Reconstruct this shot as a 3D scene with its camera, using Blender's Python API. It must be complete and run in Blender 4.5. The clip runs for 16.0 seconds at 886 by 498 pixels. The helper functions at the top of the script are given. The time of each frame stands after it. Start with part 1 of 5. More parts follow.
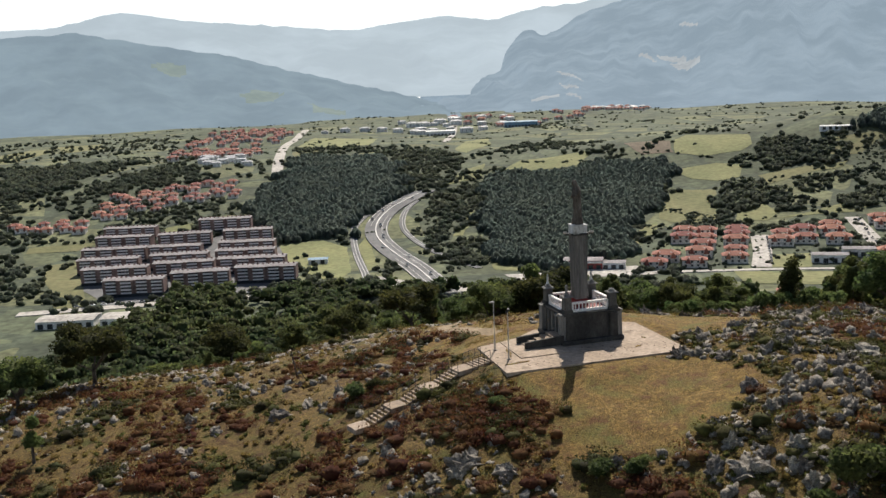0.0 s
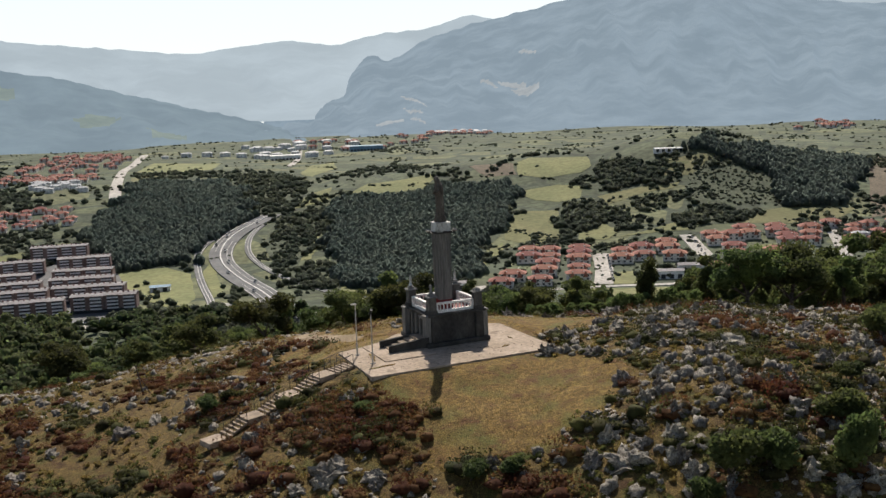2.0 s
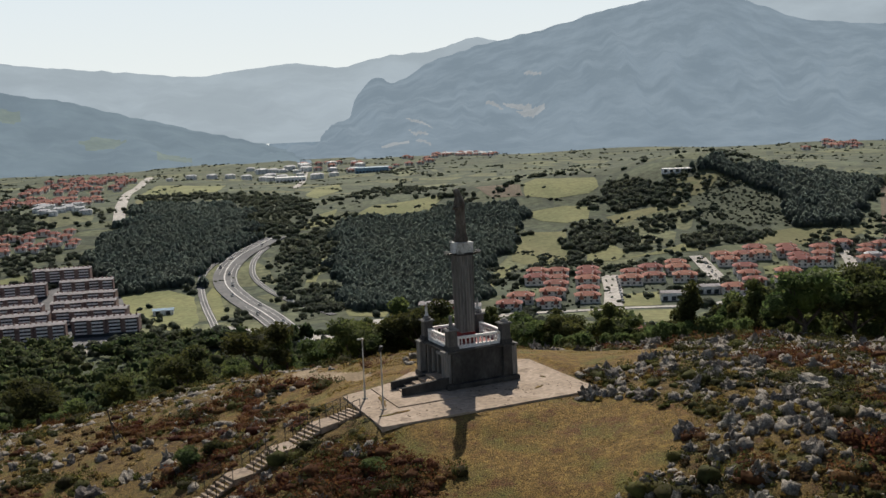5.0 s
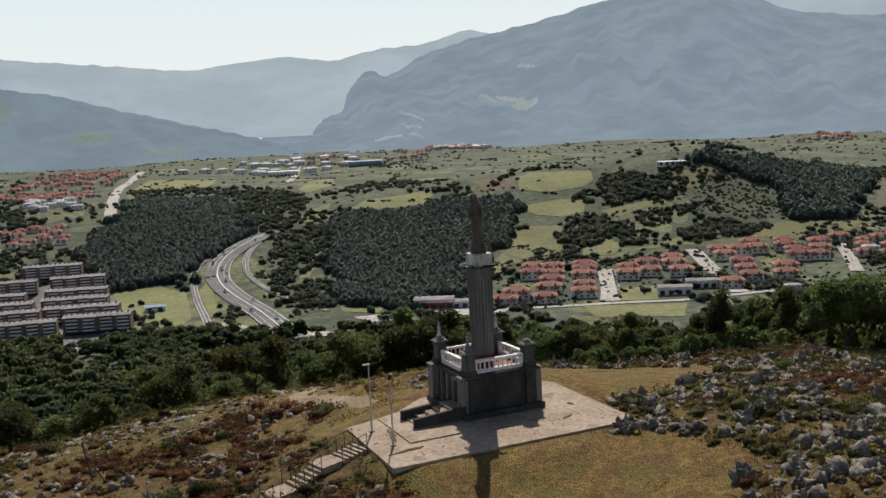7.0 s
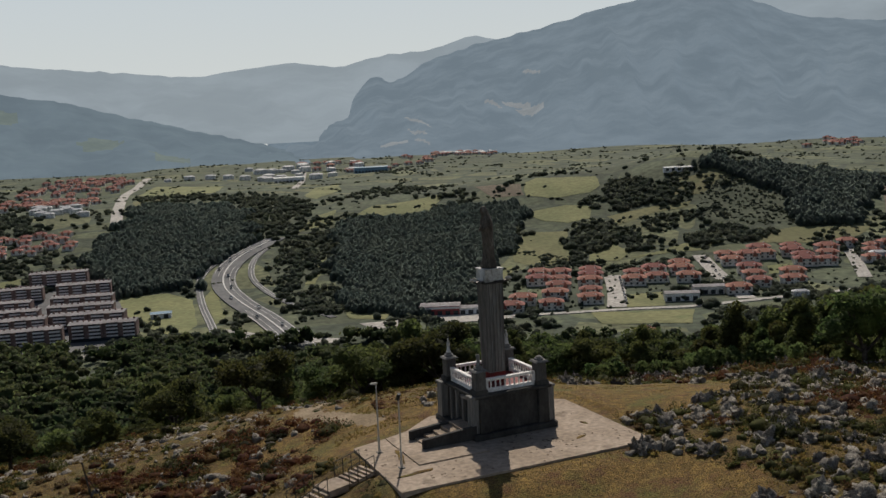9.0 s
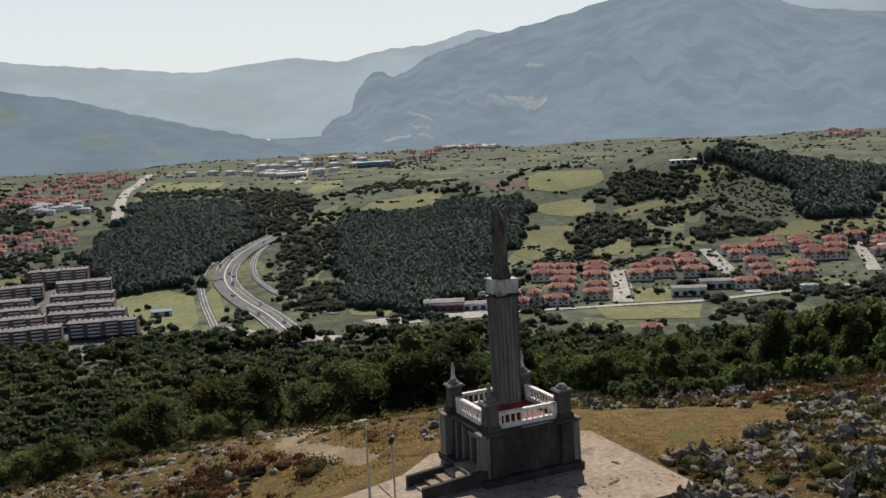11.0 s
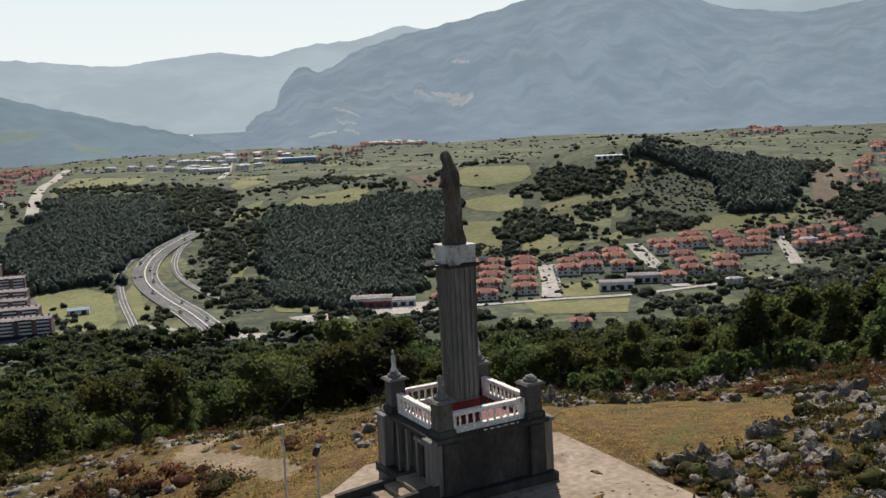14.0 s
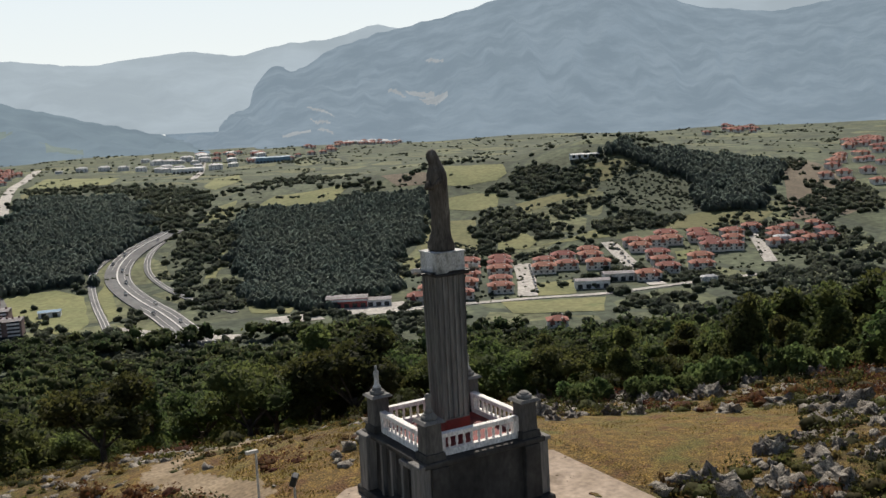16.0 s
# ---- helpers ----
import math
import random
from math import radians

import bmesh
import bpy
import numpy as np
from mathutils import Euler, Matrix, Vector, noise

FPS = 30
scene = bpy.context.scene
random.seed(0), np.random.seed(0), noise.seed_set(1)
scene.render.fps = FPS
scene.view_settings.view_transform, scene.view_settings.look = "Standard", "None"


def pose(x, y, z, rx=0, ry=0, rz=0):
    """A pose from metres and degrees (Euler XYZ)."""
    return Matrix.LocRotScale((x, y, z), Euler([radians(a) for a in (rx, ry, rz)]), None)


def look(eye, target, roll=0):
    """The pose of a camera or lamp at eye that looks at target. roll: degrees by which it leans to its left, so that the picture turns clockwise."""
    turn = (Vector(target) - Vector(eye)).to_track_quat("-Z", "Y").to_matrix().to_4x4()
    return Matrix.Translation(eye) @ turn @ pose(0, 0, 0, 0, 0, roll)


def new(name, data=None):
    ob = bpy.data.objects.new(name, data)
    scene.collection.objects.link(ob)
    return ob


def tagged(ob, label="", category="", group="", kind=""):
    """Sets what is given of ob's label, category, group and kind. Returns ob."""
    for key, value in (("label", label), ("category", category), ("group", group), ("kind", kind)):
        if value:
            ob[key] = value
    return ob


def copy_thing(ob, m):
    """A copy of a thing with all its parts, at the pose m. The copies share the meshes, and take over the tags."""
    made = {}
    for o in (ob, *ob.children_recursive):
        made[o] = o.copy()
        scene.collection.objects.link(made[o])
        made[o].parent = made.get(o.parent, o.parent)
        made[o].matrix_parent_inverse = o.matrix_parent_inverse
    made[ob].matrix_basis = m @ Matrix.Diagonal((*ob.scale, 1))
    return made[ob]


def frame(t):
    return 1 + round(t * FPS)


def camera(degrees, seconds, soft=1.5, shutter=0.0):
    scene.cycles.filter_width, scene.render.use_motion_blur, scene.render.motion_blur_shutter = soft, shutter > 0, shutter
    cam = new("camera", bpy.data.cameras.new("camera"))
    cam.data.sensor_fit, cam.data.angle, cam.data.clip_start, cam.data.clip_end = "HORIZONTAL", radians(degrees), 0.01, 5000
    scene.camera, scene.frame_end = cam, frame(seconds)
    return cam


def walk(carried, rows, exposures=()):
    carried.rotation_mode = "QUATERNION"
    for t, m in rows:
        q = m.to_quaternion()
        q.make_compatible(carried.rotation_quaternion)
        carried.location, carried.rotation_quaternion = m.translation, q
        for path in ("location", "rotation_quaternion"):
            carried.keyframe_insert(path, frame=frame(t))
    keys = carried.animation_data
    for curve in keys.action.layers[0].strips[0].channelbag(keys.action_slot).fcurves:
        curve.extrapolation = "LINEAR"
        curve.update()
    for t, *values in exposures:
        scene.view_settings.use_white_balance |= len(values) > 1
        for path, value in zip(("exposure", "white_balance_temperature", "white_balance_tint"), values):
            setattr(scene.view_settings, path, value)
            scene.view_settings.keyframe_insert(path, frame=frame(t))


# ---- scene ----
cam = camera(46.5, 16.0)
PATH = [
    (0, (-34.281, -78.775, 22.795), (-33.74, -76.88, 22.452), -2.6),
    (0.5, (-34.388, -78.032, 22.634), (-33.813, -76.145, 22.304), -2.7),
    (1, (-34.399, -77.206, 21.923), (-33.707, -75.357, 21.601), -2.5),
    (1.5, (-34.521, -76.424, 20.843), (-33.704, -74.626, 20.525), -2.3),
    (2, (-34.24, -75.123, 20.174), (-33.418, -73.326, 19.867), -2.3),
    (2.5, (-33.766, -73.43, 20.215), (-32.94, -71.633, 19.918), -2.3),
    (3, (-33.128, -71.501, 20.396), (-32.298, -69.704, 20.107), -2.4),
    (3.5, (-32.379, -69.531, 20.399), (-31.548, -67.733, 20.119), -2.4),
    (4, (-31.65, -67.552, 19.989), (-30.818, -65.754, 19.717), -2.4),
    (4.5, (-30.983, -65.717, 19.173), (-30.152, -63.917, 18.905), -2.5),
    (5, (-30.372, -64.023, 18.598), (-29.555, -62.216, 18.333), -2.5),
    (5.2, (-30.008, -63.401, 18.626), (-29.196, -61.593, 18.356), -2.5),
    (7.5, (-28.205, -55.578, 18.893), (-27.372, -53.781, 18.615), -2.6),
    (8, (-30.448, -59.412, 19.237), (-29.606, -57.617, 18.974), -2.3),
    (8.5, (-30.897, -59.831, 19.335), (-30.051, -58.037, 19.074), -2.4),
    (9, (-27.672, -54.496, 19.066), (-26.854, -52.691, 18.799), -2.8),
    (9.2, (-25.831, -51.769, 18.989), (-25.034, -49.955, 18.714), -3.2),
    (11.5, (-22.925, -44.039, 18.078), (-22.111, -42.234, 17.801), -3.1),
    (12, (-22.084, -41.939, 17.713), (-21.27, -40.133, 17.436), -3.0),
    (12.5, (-21.346, -40.07, 16.844), (-20.537, -38.262, 16.569), -3.1),
    (13, (-20.722, -38.417, 15.719), (-19.92, -36.606, 15.443), -3.2),
    (13.5, (-20.135, -37.034, 15.325), (-19.277, -35.249, 15.041), -2.9),
    (14, (-19.662, -35.586, 15.344), (-18.725, -33.843, 15.054), -2.8),
    (14.5, (-19.325, -34.533, 15.398), (-18.349, -32.812, 15.106), -2.8),
    (15, (-19.026, -33.799, 15.473), (-18.042, -32.083, 15.179), -2.8),
    (15.5, (-18.778, -33.175, 15.459), (-17.795, -31.458, 15.165), -2.9),
    (16, (-18.558, -32.671, 15.196), (-17.579, -30.952, 14.902), -2.9),
]
walk(cam, [(t, look(eye, target, roll)) for t, eye, target, roll in PATH], [(0, 0.46), (2.5, 0.24), (5.2, 0.03), (7.5, 0.04), (8.2, -0.14), (8.6, -0.28), (9.0, -0.42), (9.2, -0.38), (11.5, 0.0), (16, 0.12)])

world = bpy.data.worlds.new("sky")
scene.world = world
world.use_nodes = True
wn = world.node_tree
sky = wn.nodes.new("ShaderNodeTexSky")
sky.sky_type = 'NISHITA'
sky.sun_disc = False
sky.sun_elevation, sky.sun_rotation = radians(45.6), radians(27.8)
sky.air_density, sky.dust_density, sky.ozone_density = 1.0, 1.2, 1.0
wn.links.new(sky.outputs[0], wn.nodes["Background"].inputs[0])
wn.nodes["Background"].inputs[1].default_value = 0.06
sun = new("sun", bpy.data.lights.new("sun", 'SUN'))
sun.data.energy, sun.data.angle, sun.data.color = 4.7, radians(0.5), (1.0, 0.92, 0.81)
sun.matrix_world = look((65.2, 123.7, 142.8), (0, 0, 0))


# ---- materials ----
def surface(name, a, b, scale=1.0, rough=0.9, bump=0.3, fine=12.0, third=None, metal=0.0, random_tint=0.0, bump_scale=None, contrast=0.4, streak=1.0, sheen=0.0):
    """Two or three colours mixed by noise at two scales, in metres, with fine relief."""
    m = bpy.data.materials.new(name)
    m.use_nodes = True
    n, ln = m.node_tree.nodes, m.node_tree.links
    p = n["Principled BSDF"]
    p.inputs["Roughness"].default_value = rough
    p.inputs["Metallic"].default_value = metal
    p.inputs["Specular IOR Level"].default_value = 0.25
    geo = n.new("ShaderNodeNewGeometry")
    # Bluish sheen laid over far foliage in place of haze.
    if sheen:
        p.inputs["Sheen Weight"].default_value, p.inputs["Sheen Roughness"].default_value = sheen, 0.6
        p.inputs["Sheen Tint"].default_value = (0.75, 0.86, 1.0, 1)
    where = n.new("ShaderNodeVectorMath")
    where.operation = 'MULTIPLY'
    where.inputs[1].default_value = (1, 1, streak)
    ln.new(geo.outputs["Position"], where.inputs[0])
    big, small = n.new("ShaderNodeTexNoise"), n.new("ShaderNodeTexNoise")
    for t, s in ((big, scale), (small, scale * fine)):
        t.inputs["Scale"].default_value = s
        t.inputs["Detail"].default_value = 4
        ln.new(where.outputs[0], t.inputs["Vector"])
    r1, r2 = n.new("ShaderNodeValToRGB"), n.new("ShaderNodeValToRGB")
    r1.color_ramp.elements[0].position, r1.color_ramp.elements[1].position = 0.38, 0.62
    r1.color_ramp.elements[0].color, r1.color_ramp.elements[1].color = (*a, 1), (*b, 1)
    if third:
        e = r1.color_ramp.elements.new(0.72)
        e.color = (*third, 1)
    r2.color_ramp.elements[0].position, r2.color_ramp.elements[1].position = 0.3, 0.7
    r2.color_ramp.elements[0].color, r2.color_ramp.elements[1].color = (1 - contrast, 1 - contrast, 1 - contrast, 1), (1 + contrast * 0.7, 1 + contrast * 0.7, 1 + contrast * 0.7, 1)
    ln.new(big.outputs["Fac"], r1.inputs[0])
    ln.new(small.outputs["Fac"], r2.inputs[0])
    mix = n.new("ShaderNodeMix")
    mix.data_type, mix.blend_type = 'RGBA', 'MULTIPLY'
    mix.inputs[0].default_value = 1
    ln.new(r1.outputs[0], mix.inputs[6])
    ln.new(r2.outputs[0], mix.inputs[7])
    out = mix.outputs[2]
    if random_tint:
        info, hsv = n.new("ShaderNodeObjectInfo"), n.new("ShaderNodeHueSaturation")
        rng, hr = n.new("ShaderNodeMapRange"), n.new("ShaderNodeMapRange")
        ln.new(geo.outputs["Random Per Island"] if random_tint < 0 else info.outputs["Random"], rng.inputs[0])
        ln.new(geo.outputs["Random Per Island"] if random_tint < 0 else info.outputs["Random"], hr.inputs[0])
        k = abs(random_tint)
        rng.inputs[3].default_value, rng.inputs[4].default_value = 1 - k, 1 + k
        hr.inputs[3].default_value, hr.inputs[4].default_value = 0.5 - k * 0.06, 0.5 + k * 0.06
        ln.new(rng.outputs[0], hsv.inputs["Value"])
        ln.new(hr.outputs[0], hsv.inputs["Hue"])
        ln.new(out, hsv.inputs["Color"])
        out = hsv.outputs[0]
    ln.new(out, p.inputs["Base Color"])
    if bump:
        bp = n.new("ShaderNodeBump")
        bp.inputs["Strength"].default_value = bump
        bp.inputs["Distance"].default_value = bump_scale or 0.3 / (scale * fine)
        ln.new(small.outputs["Fac"], bp.inputs["Height"])
        ln.new(bp.outputs[0], p.inputs["Normal"])
    return m


def turf(name, straw, green, soil, patch, fine_k=0.6):
    """Grass in metre-wide drifts of straw, green and bare soil, with blade-sized grain."""
    m = surface(name, tuple(c * 0.72 for c in straw), tuple(c * 1.3 for c in straw), patch * 8, 0.95, 1.0, 5, contrast=fine_k, bump_scale=0.09)
    n, ln = m.node_tree.nodes, m.node_tree.links
    p, geo = n["Principled BSDF"], n.new("ShaderNodeNewGeometry")
    col = p.inputs["Base Color"].links[0].from_socket
    grain = [q for q in n if q.bl_idname == "ShaderNodeValToRGB"][1].outputs[0]
    for tone, scale, lo, hi, shift in ((green, patch, 0.5, 0.66, 0.0), (soil, patch * 2.3, 0.52, 0.64, 30.0), (tuple(c * 0.5 for c in green), patch * 9, 0.6, 0.72, 60.0)):
        off, nz, mr, mx, tint = n.new("ShaderNodeVectorMath"), n.new("ShaderNodeTexNoise"), n.new("ShaderNodeMapRange"), n.new("ShaderNodeMix"), n.new("ShaderNodeMix")
        off.inputs[1].default_value = (shift, shift * 0.7, 0)
        ln.new(geo.outputs["Position"], off.inputs[0])
        ln.new(off.outputs[0], nz.inputs["Vector"])
        nz.inputs["Scale"].default_value, nz.inputs["Detail"].default_value, nz.inputs["Roughness"].default_value = scale, 7, 0.65
        mr.inputs[1].default_value, mr.inputs[2].default_value = lo, hi
        ln.new(nz.outputs["Fac"], mr.inputs[0])
        mx.data_type = tint.data_type = 'RGBA'
        tint.blend_type = 'MULTIPLY'
        tint.inputs[0].default_value = 1
        tint.inputs[6].default_value = (*tone, 1)
        ln.new(grain, tint.inputs[7])
        ln.new(mr.outputs[0], mx.inputs[0])
        ln.new(col, mx.inputs[6])
        ln.new(tint.outputs[2], mx.inputs[7])
        col = mx.outputs[2]
    ln.new(col, p.inputs["Base Color"])
    return m


def distant(name, a, b, air_glow, amount, scale):
    """Far mountains: woods and meadows, with the bright air before them painted in as emission."""
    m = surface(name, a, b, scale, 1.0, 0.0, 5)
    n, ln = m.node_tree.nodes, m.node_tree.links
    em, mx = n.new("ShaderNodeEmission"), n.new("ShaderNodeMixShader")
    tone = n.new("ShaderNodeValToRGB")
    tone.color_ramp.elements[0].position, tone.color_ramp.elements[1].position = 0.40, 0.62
    tone.color_ramp.elements[0].color, tone.color_ramp.elements[1].color = (*(c * 0.92 for c in air_glow), 1), (*(c * 1.06 for c in air_glow), 1)
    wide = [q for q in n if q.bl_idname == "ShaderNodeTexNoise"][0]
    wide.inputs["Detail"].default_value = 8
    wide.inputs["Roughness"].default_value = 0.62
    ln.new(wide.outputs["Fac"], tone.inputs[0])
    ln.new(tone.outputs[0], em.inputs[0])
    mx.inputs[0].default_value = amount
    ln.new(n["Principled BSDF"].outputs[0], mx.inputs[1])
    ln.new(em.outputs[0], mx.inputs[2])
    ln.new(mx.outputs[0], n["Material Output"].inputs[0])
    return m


def leafy(m, share=0.4):
    """Lets light through thin leaves."""
    n, ln = m.node_tree.nodes, m.node_tree.links
    p, tr, mx = n["Principled BSDF"], n.new("ShaderNodeBsdfTranslucent"), n.new("ShaderNodeMixShader")
    ln.new(p.inputs["Base Color"].links[0].from_socket, tr.inputs[0])
    mx.inputs[0].default_value = share
    ln.new(p.outputs[0], mx.inputs[1])
    ln.new(tr.outputs[0], mx.inputs[2])
    ln.new(mx.outputs[0], n["Material Output"].inputs[0])
    return m


def patchwork(name, greens, hedge, cell):
    """Small fields of several greens with dark hedges between."""
    m = surface(name, (0.7, 0.7, 0.7), (1.1, 1.1, 1.1), 0.02, 0.95, 0.0, 8)
    n, ln = m.node_tree.nodes, m.node_tree.links
    p = n["Principled BSDF"]
    shade = p.inputs["Base Color"].links[0].from_socket
    geo, wob = n.new("ShaderNodeNewGeometry"), n.new("ShaderNodeTexNoise")
    add = n.new("ShaderNodeMix")
    add.data_type, add.blend_type = 'RGBA', 'LINEAR_LIGHT'
    add.inputs[0].default_value = 40
    wob.inputs["Scale"].default_value = 0.01
    ln.new(geo.outputs["Position"], wob.inputs["Vector"])
    ln.new(geo.outputs["Position"], add.inputs[6])
    ln.new(wob.outputs["Color"], add.inputs[7])
    cells, edge = n.new("ShaderNodeTexVoronoi"), n.new("ShaderNodeTexVoronoi")
    edge.feature = 'DISTANCE_TO_EDGE'
    for t in (cells, edge):
        t.inputs["Scale"].default_value = 1 / cell
        ln.new(add.outputs[2], t.inputs["Vector"])
    ramp = n.new("ShaderNodeValToRGB")
    ramp.color_ramp.interpolation = 'CONSTANT'
    for i, g in enumerate(greens):
        e = ramp.color_ramp.elements[i] if i < 2 else ramp.color_ramp.elements.new(i / len(greens))
        e.position, e.color = i / len(greens), (*g, 1)
    sep = n.new("ShaderNodeSeparateColor")
    ln.new(cells.outputs["Color"], sep.inputs[0])
    ln.new(sep.outputs[0], ramp.inputs[0])
    lim, mx, mul = n.new("ShaderNodeMath"), n.new("ShaderNodeMix"), n.new("ShaderNodeMix")
    lim.operation = 'LESS_THAN'
    lim.inputs[1].default_value = 0.07
    ln.new(edge.outputs["Distance"], lim.inputs[0])
    mx.data_type = mul.data_type = 'RGBA'
    mul.blend_type = 'MULTIPLY'
    mul.inputs[0].default_value = 1
    mx.inputs[7].default_value = (*hedge, 1)
    ln.new(lim.outputs[0], mx.inputs[0])
    ln.new(ramp.outputs[0], mx.inputs[6])
    ln.new(mx.outputs[2], mul.inputs[6])
    ln.new(shade, mul.inputs[7])
    ln.new(mul.outputs[2], p.inputs["Base Color"])
    return m


DRY_GRASS = turf("dry_grass", (0.172, 0.108, 0.029), (0.112, 0.106, 0.025), (0.122, 0.062, 0.023), 0.3, 0.85)
ROUGH_GRASS = turf("rough_grass", (0.136, 0.09, 0.027), (0.09, 0.089, 0.02), (0.08, 0.042, 0.017), 0.42, 0.9)
VALLEY = patchwork("valley_ground", ((0.09, 0.108, 0.062), (0.115, 0.13, 0.07), (0.095, 0.112, 0.066), (0.15, 0.16, 0.083), (0.105, 0.12, 0.068)), (0.07, 0.086, 0.055), 75)
FOREST_FLOOR = surface("forest_floor", (0.06, 0.075, 0.045), (0.085, 0.098, 0.06), 0.05, 0.95, 0.0, 6)
MEADOW = surface("meadow", (0.145, 0.152, 0.066), (0.195, 0.19, 0.086), 0.02, 0.95, 0.0, 12, third=(0.13, 0.15, 0.062), random_tint=0.18, contrast=0.25)
PLOUGHED = surface("ploughed_field", (0.13, 0.105, 0.075), (0.165, 0.135, 0.095), 0.05, 0.95, 0.0, 9)
CONCRETE = surface("pale_concrete", (0.29, 0.225, 0.165), (0.385, 0.305, 0.235), 0.35, 0.9, 0.2, 9, third=(0.22, 0.17, 0.125), contrast=0.3)
DARK_STONE = surface("weathered_stone", (0.03, 0.028, 0.026), (0.054, 0.051, 0.047), 0.8, 0.85, 0.3, 7, third=(0.08, 0.074, 0.066), streak=0.6, contrast=0.3)
GREY_STONE = surface("grey_stone", (0.125, 0.12, 0.113), (0.215, 0.205, 0.19), 2.2, 0.85, 0.3, 8, third=(0.085, 0.08, 0.074), streak=0.1, contrast=0.25)
POST_STONE = surface("post_stone", (0.07, 0.066, 0.062), (0.12, 0.113, 0.104), 1.6, 0.85, 0.3, 8, third=(0.05, 0.047, 0.043), streak=0.3, contrast=0.3)
WHITE_PAINT = surface("worn_white_paint", (0.72, 0.68, 0.64), (0.80, 0.77, 0.74), 2.0, 0.7, 0.2, 10, third=(0.40, 0.37, 0.34), streak=0.35)
BLOCK_WHITE = surface("flaking_whitewash", (0.62, 0.62, 0.62), (0.42, 0.41, 0.38), 2.4, 0.8, 0.25, 9, third=(0.16, 0.16, 0.145), streak=0.45)
RED_PAINT = surface("red_paint", (0.20, 0.026, 0.024), (0.12, 0.022, 0.02), 2.0, 0.7, 0.1)
DARK_METAL = surface("dark_metal", (0.03, 0.03, 0.03), (0.06, 0.055, 0.05), 3.0, 0.5, 0.05, metal=0.6)
POLE_METAL = surface("grey_pole_paint", (0.42, 0.38, 0.33), (0.52, 0.48, 0.42), 2.0, 0.5, 0.05)
STATUE_STONE = surface("statue_stone", (0.05, 0.041, 0.034), (0.105, 0.09, 0.074), 2.2, 0.85, 0.4, 8, third=(0.2, 0.185, 0.16), streak=0.2)
LIMESTONE = surface("limestone", (0.14, 0.122, 0.1), (0.32, 0.286, 0.24), 2.6, 0.9, 1.0, 6, third=(0.07, 0.066, 0.058), random_tint=0.25, contrast=0.65, bump_scale=0.08)
LEAVES = leafy(surface("tree_leaves", (0.058, 0.077, 0.027), (0.118, 0.131, 0.042), 0.35, 0.8, 0.0, 9, random_tint=0.45), 0.6)
WOODS = leafy(surface("wood_leaves", (0.058, 0.08, 0.035), (0.116, 0.134, 0.054), 0.03, 0.85, 0.0, 9, random_tint=-0.4), 0.65)
# Lifted base colours and bluish sheen paint the valley haze into the foliage.
FAR_WOODS = leafy(surface("hazed_wood_leaves", (0.115, 0.14, 0.095), (0.165, 0.18, 0.115), 0.03, 0.9, 0.0, 9, random_tint=-0.25, sheen=0.2), 0.8)
SPRUCE = leafy(surface("hazed_needles", (0.115, 0.15, 0.13), (0.15, 0.18, 0.15), 0.03, 0.9, 0.0, 9, random_tint=-0.2, sheen=0.2), 0.8)
SAPLING = leafy(surface("young_leaves", (0.09, 0.13, 0.045), (0.15, 0.19, 0.068), 0.4, 0.8, 0.0, 9, random_tint=0.3), 0.55)
HEATHER = leafy(surface("brown_heather", (0.098, 0.036, 0.018), (0.15, 0.074, 0.03), 0.35, 0.9, 0.0, 10, third=(0.11, 0.095, 0.032), random_tint=-0.35), 0.5)
GORSE = leafy(surface("green_gorse", (0.04, 0.042, 0.014), (0.09, 0.085, 0.024), 0.3, 0.9, 0.0, 10, third=(0.11, 0.09, 0.03), random_tint=-0.5))
TUFT = leafy(surface("grass_tufts", (0.165, 0.115, 0.036), (0.25, 0.185, 0.06), 0.25, 0.9, 0.0, 10, third=(0.14, 0.145, 0.04), random_tint=-0.35), 0.55)
BARK = surface("bark", (0.06, 0.045, 0.035), (0.11, 0.09, 0.07), 2.0, 0.95, 0.4, 8)
ASPHALT = surface("asphalt", (0.11, 0.11, 0.112), (0.15, 0.15, 0.15), 0.05, 0.85, 0.0, 8, contrast=0.2)
PALE_ROAD = surface("pale_road", (0.36, 0.34, 0.31), (0.45, 0.42, 0.38), 0.05, 0.9, 0.0, 8)
DIRT = surface("dirt_track", (0.21, 0.155, 0.095), (0.28, 0.215, 0.14), 0.5, 0.95, 0.3, 10)
ROOF_RED = surface("clay_roof_tiles", (0.26, 0.105, 0.078), (0.33, 0.138, 0.105), 0.25, 0.85, 0.0, 10, random_tint=0.2)
WALL_CREAM = surface("render_walls", (0.66, 0.62, 0.57), (0.76, 0.72, 0.67), 0.1, 0.9, 0.0, 10, random_tint=0.1)
BRICK_DARK = surface("brown_brick", (0.18, 0.12, 0.105), (0.235, 0.16, 0.145), 0.1, 0.9, 0.0, 10)
BAND_PALE = surface("pale_balcony", (0.70, 0.66, 0.65), (0.78, 0.75, 0.73), 0.2, 0.9, 0.0, 8)
ROOF_GREY = surface("grey_roof", (0.225, 0.205, 0.205), (0.30, 0.28, 0.28), 0.1, 0.9, 0.0, 8)
GLASS = surface("dark_window", (0.03, 0.035, 0.04), (0.05, 0.055, 0.06), 0.5, 0.15, 0.0)
FACTORY_RED = surface("red_cladding", (0.28, 0.05, 0.05), (0.33, 0.07, 0.06), 0.1, 0.6, 0.0)
BLUE_ROOF = surface("blue_roof", (0.14, 0.24, 0.34), (0.18, 0.29, 0.40), 0.1, 0.6, 0.0)
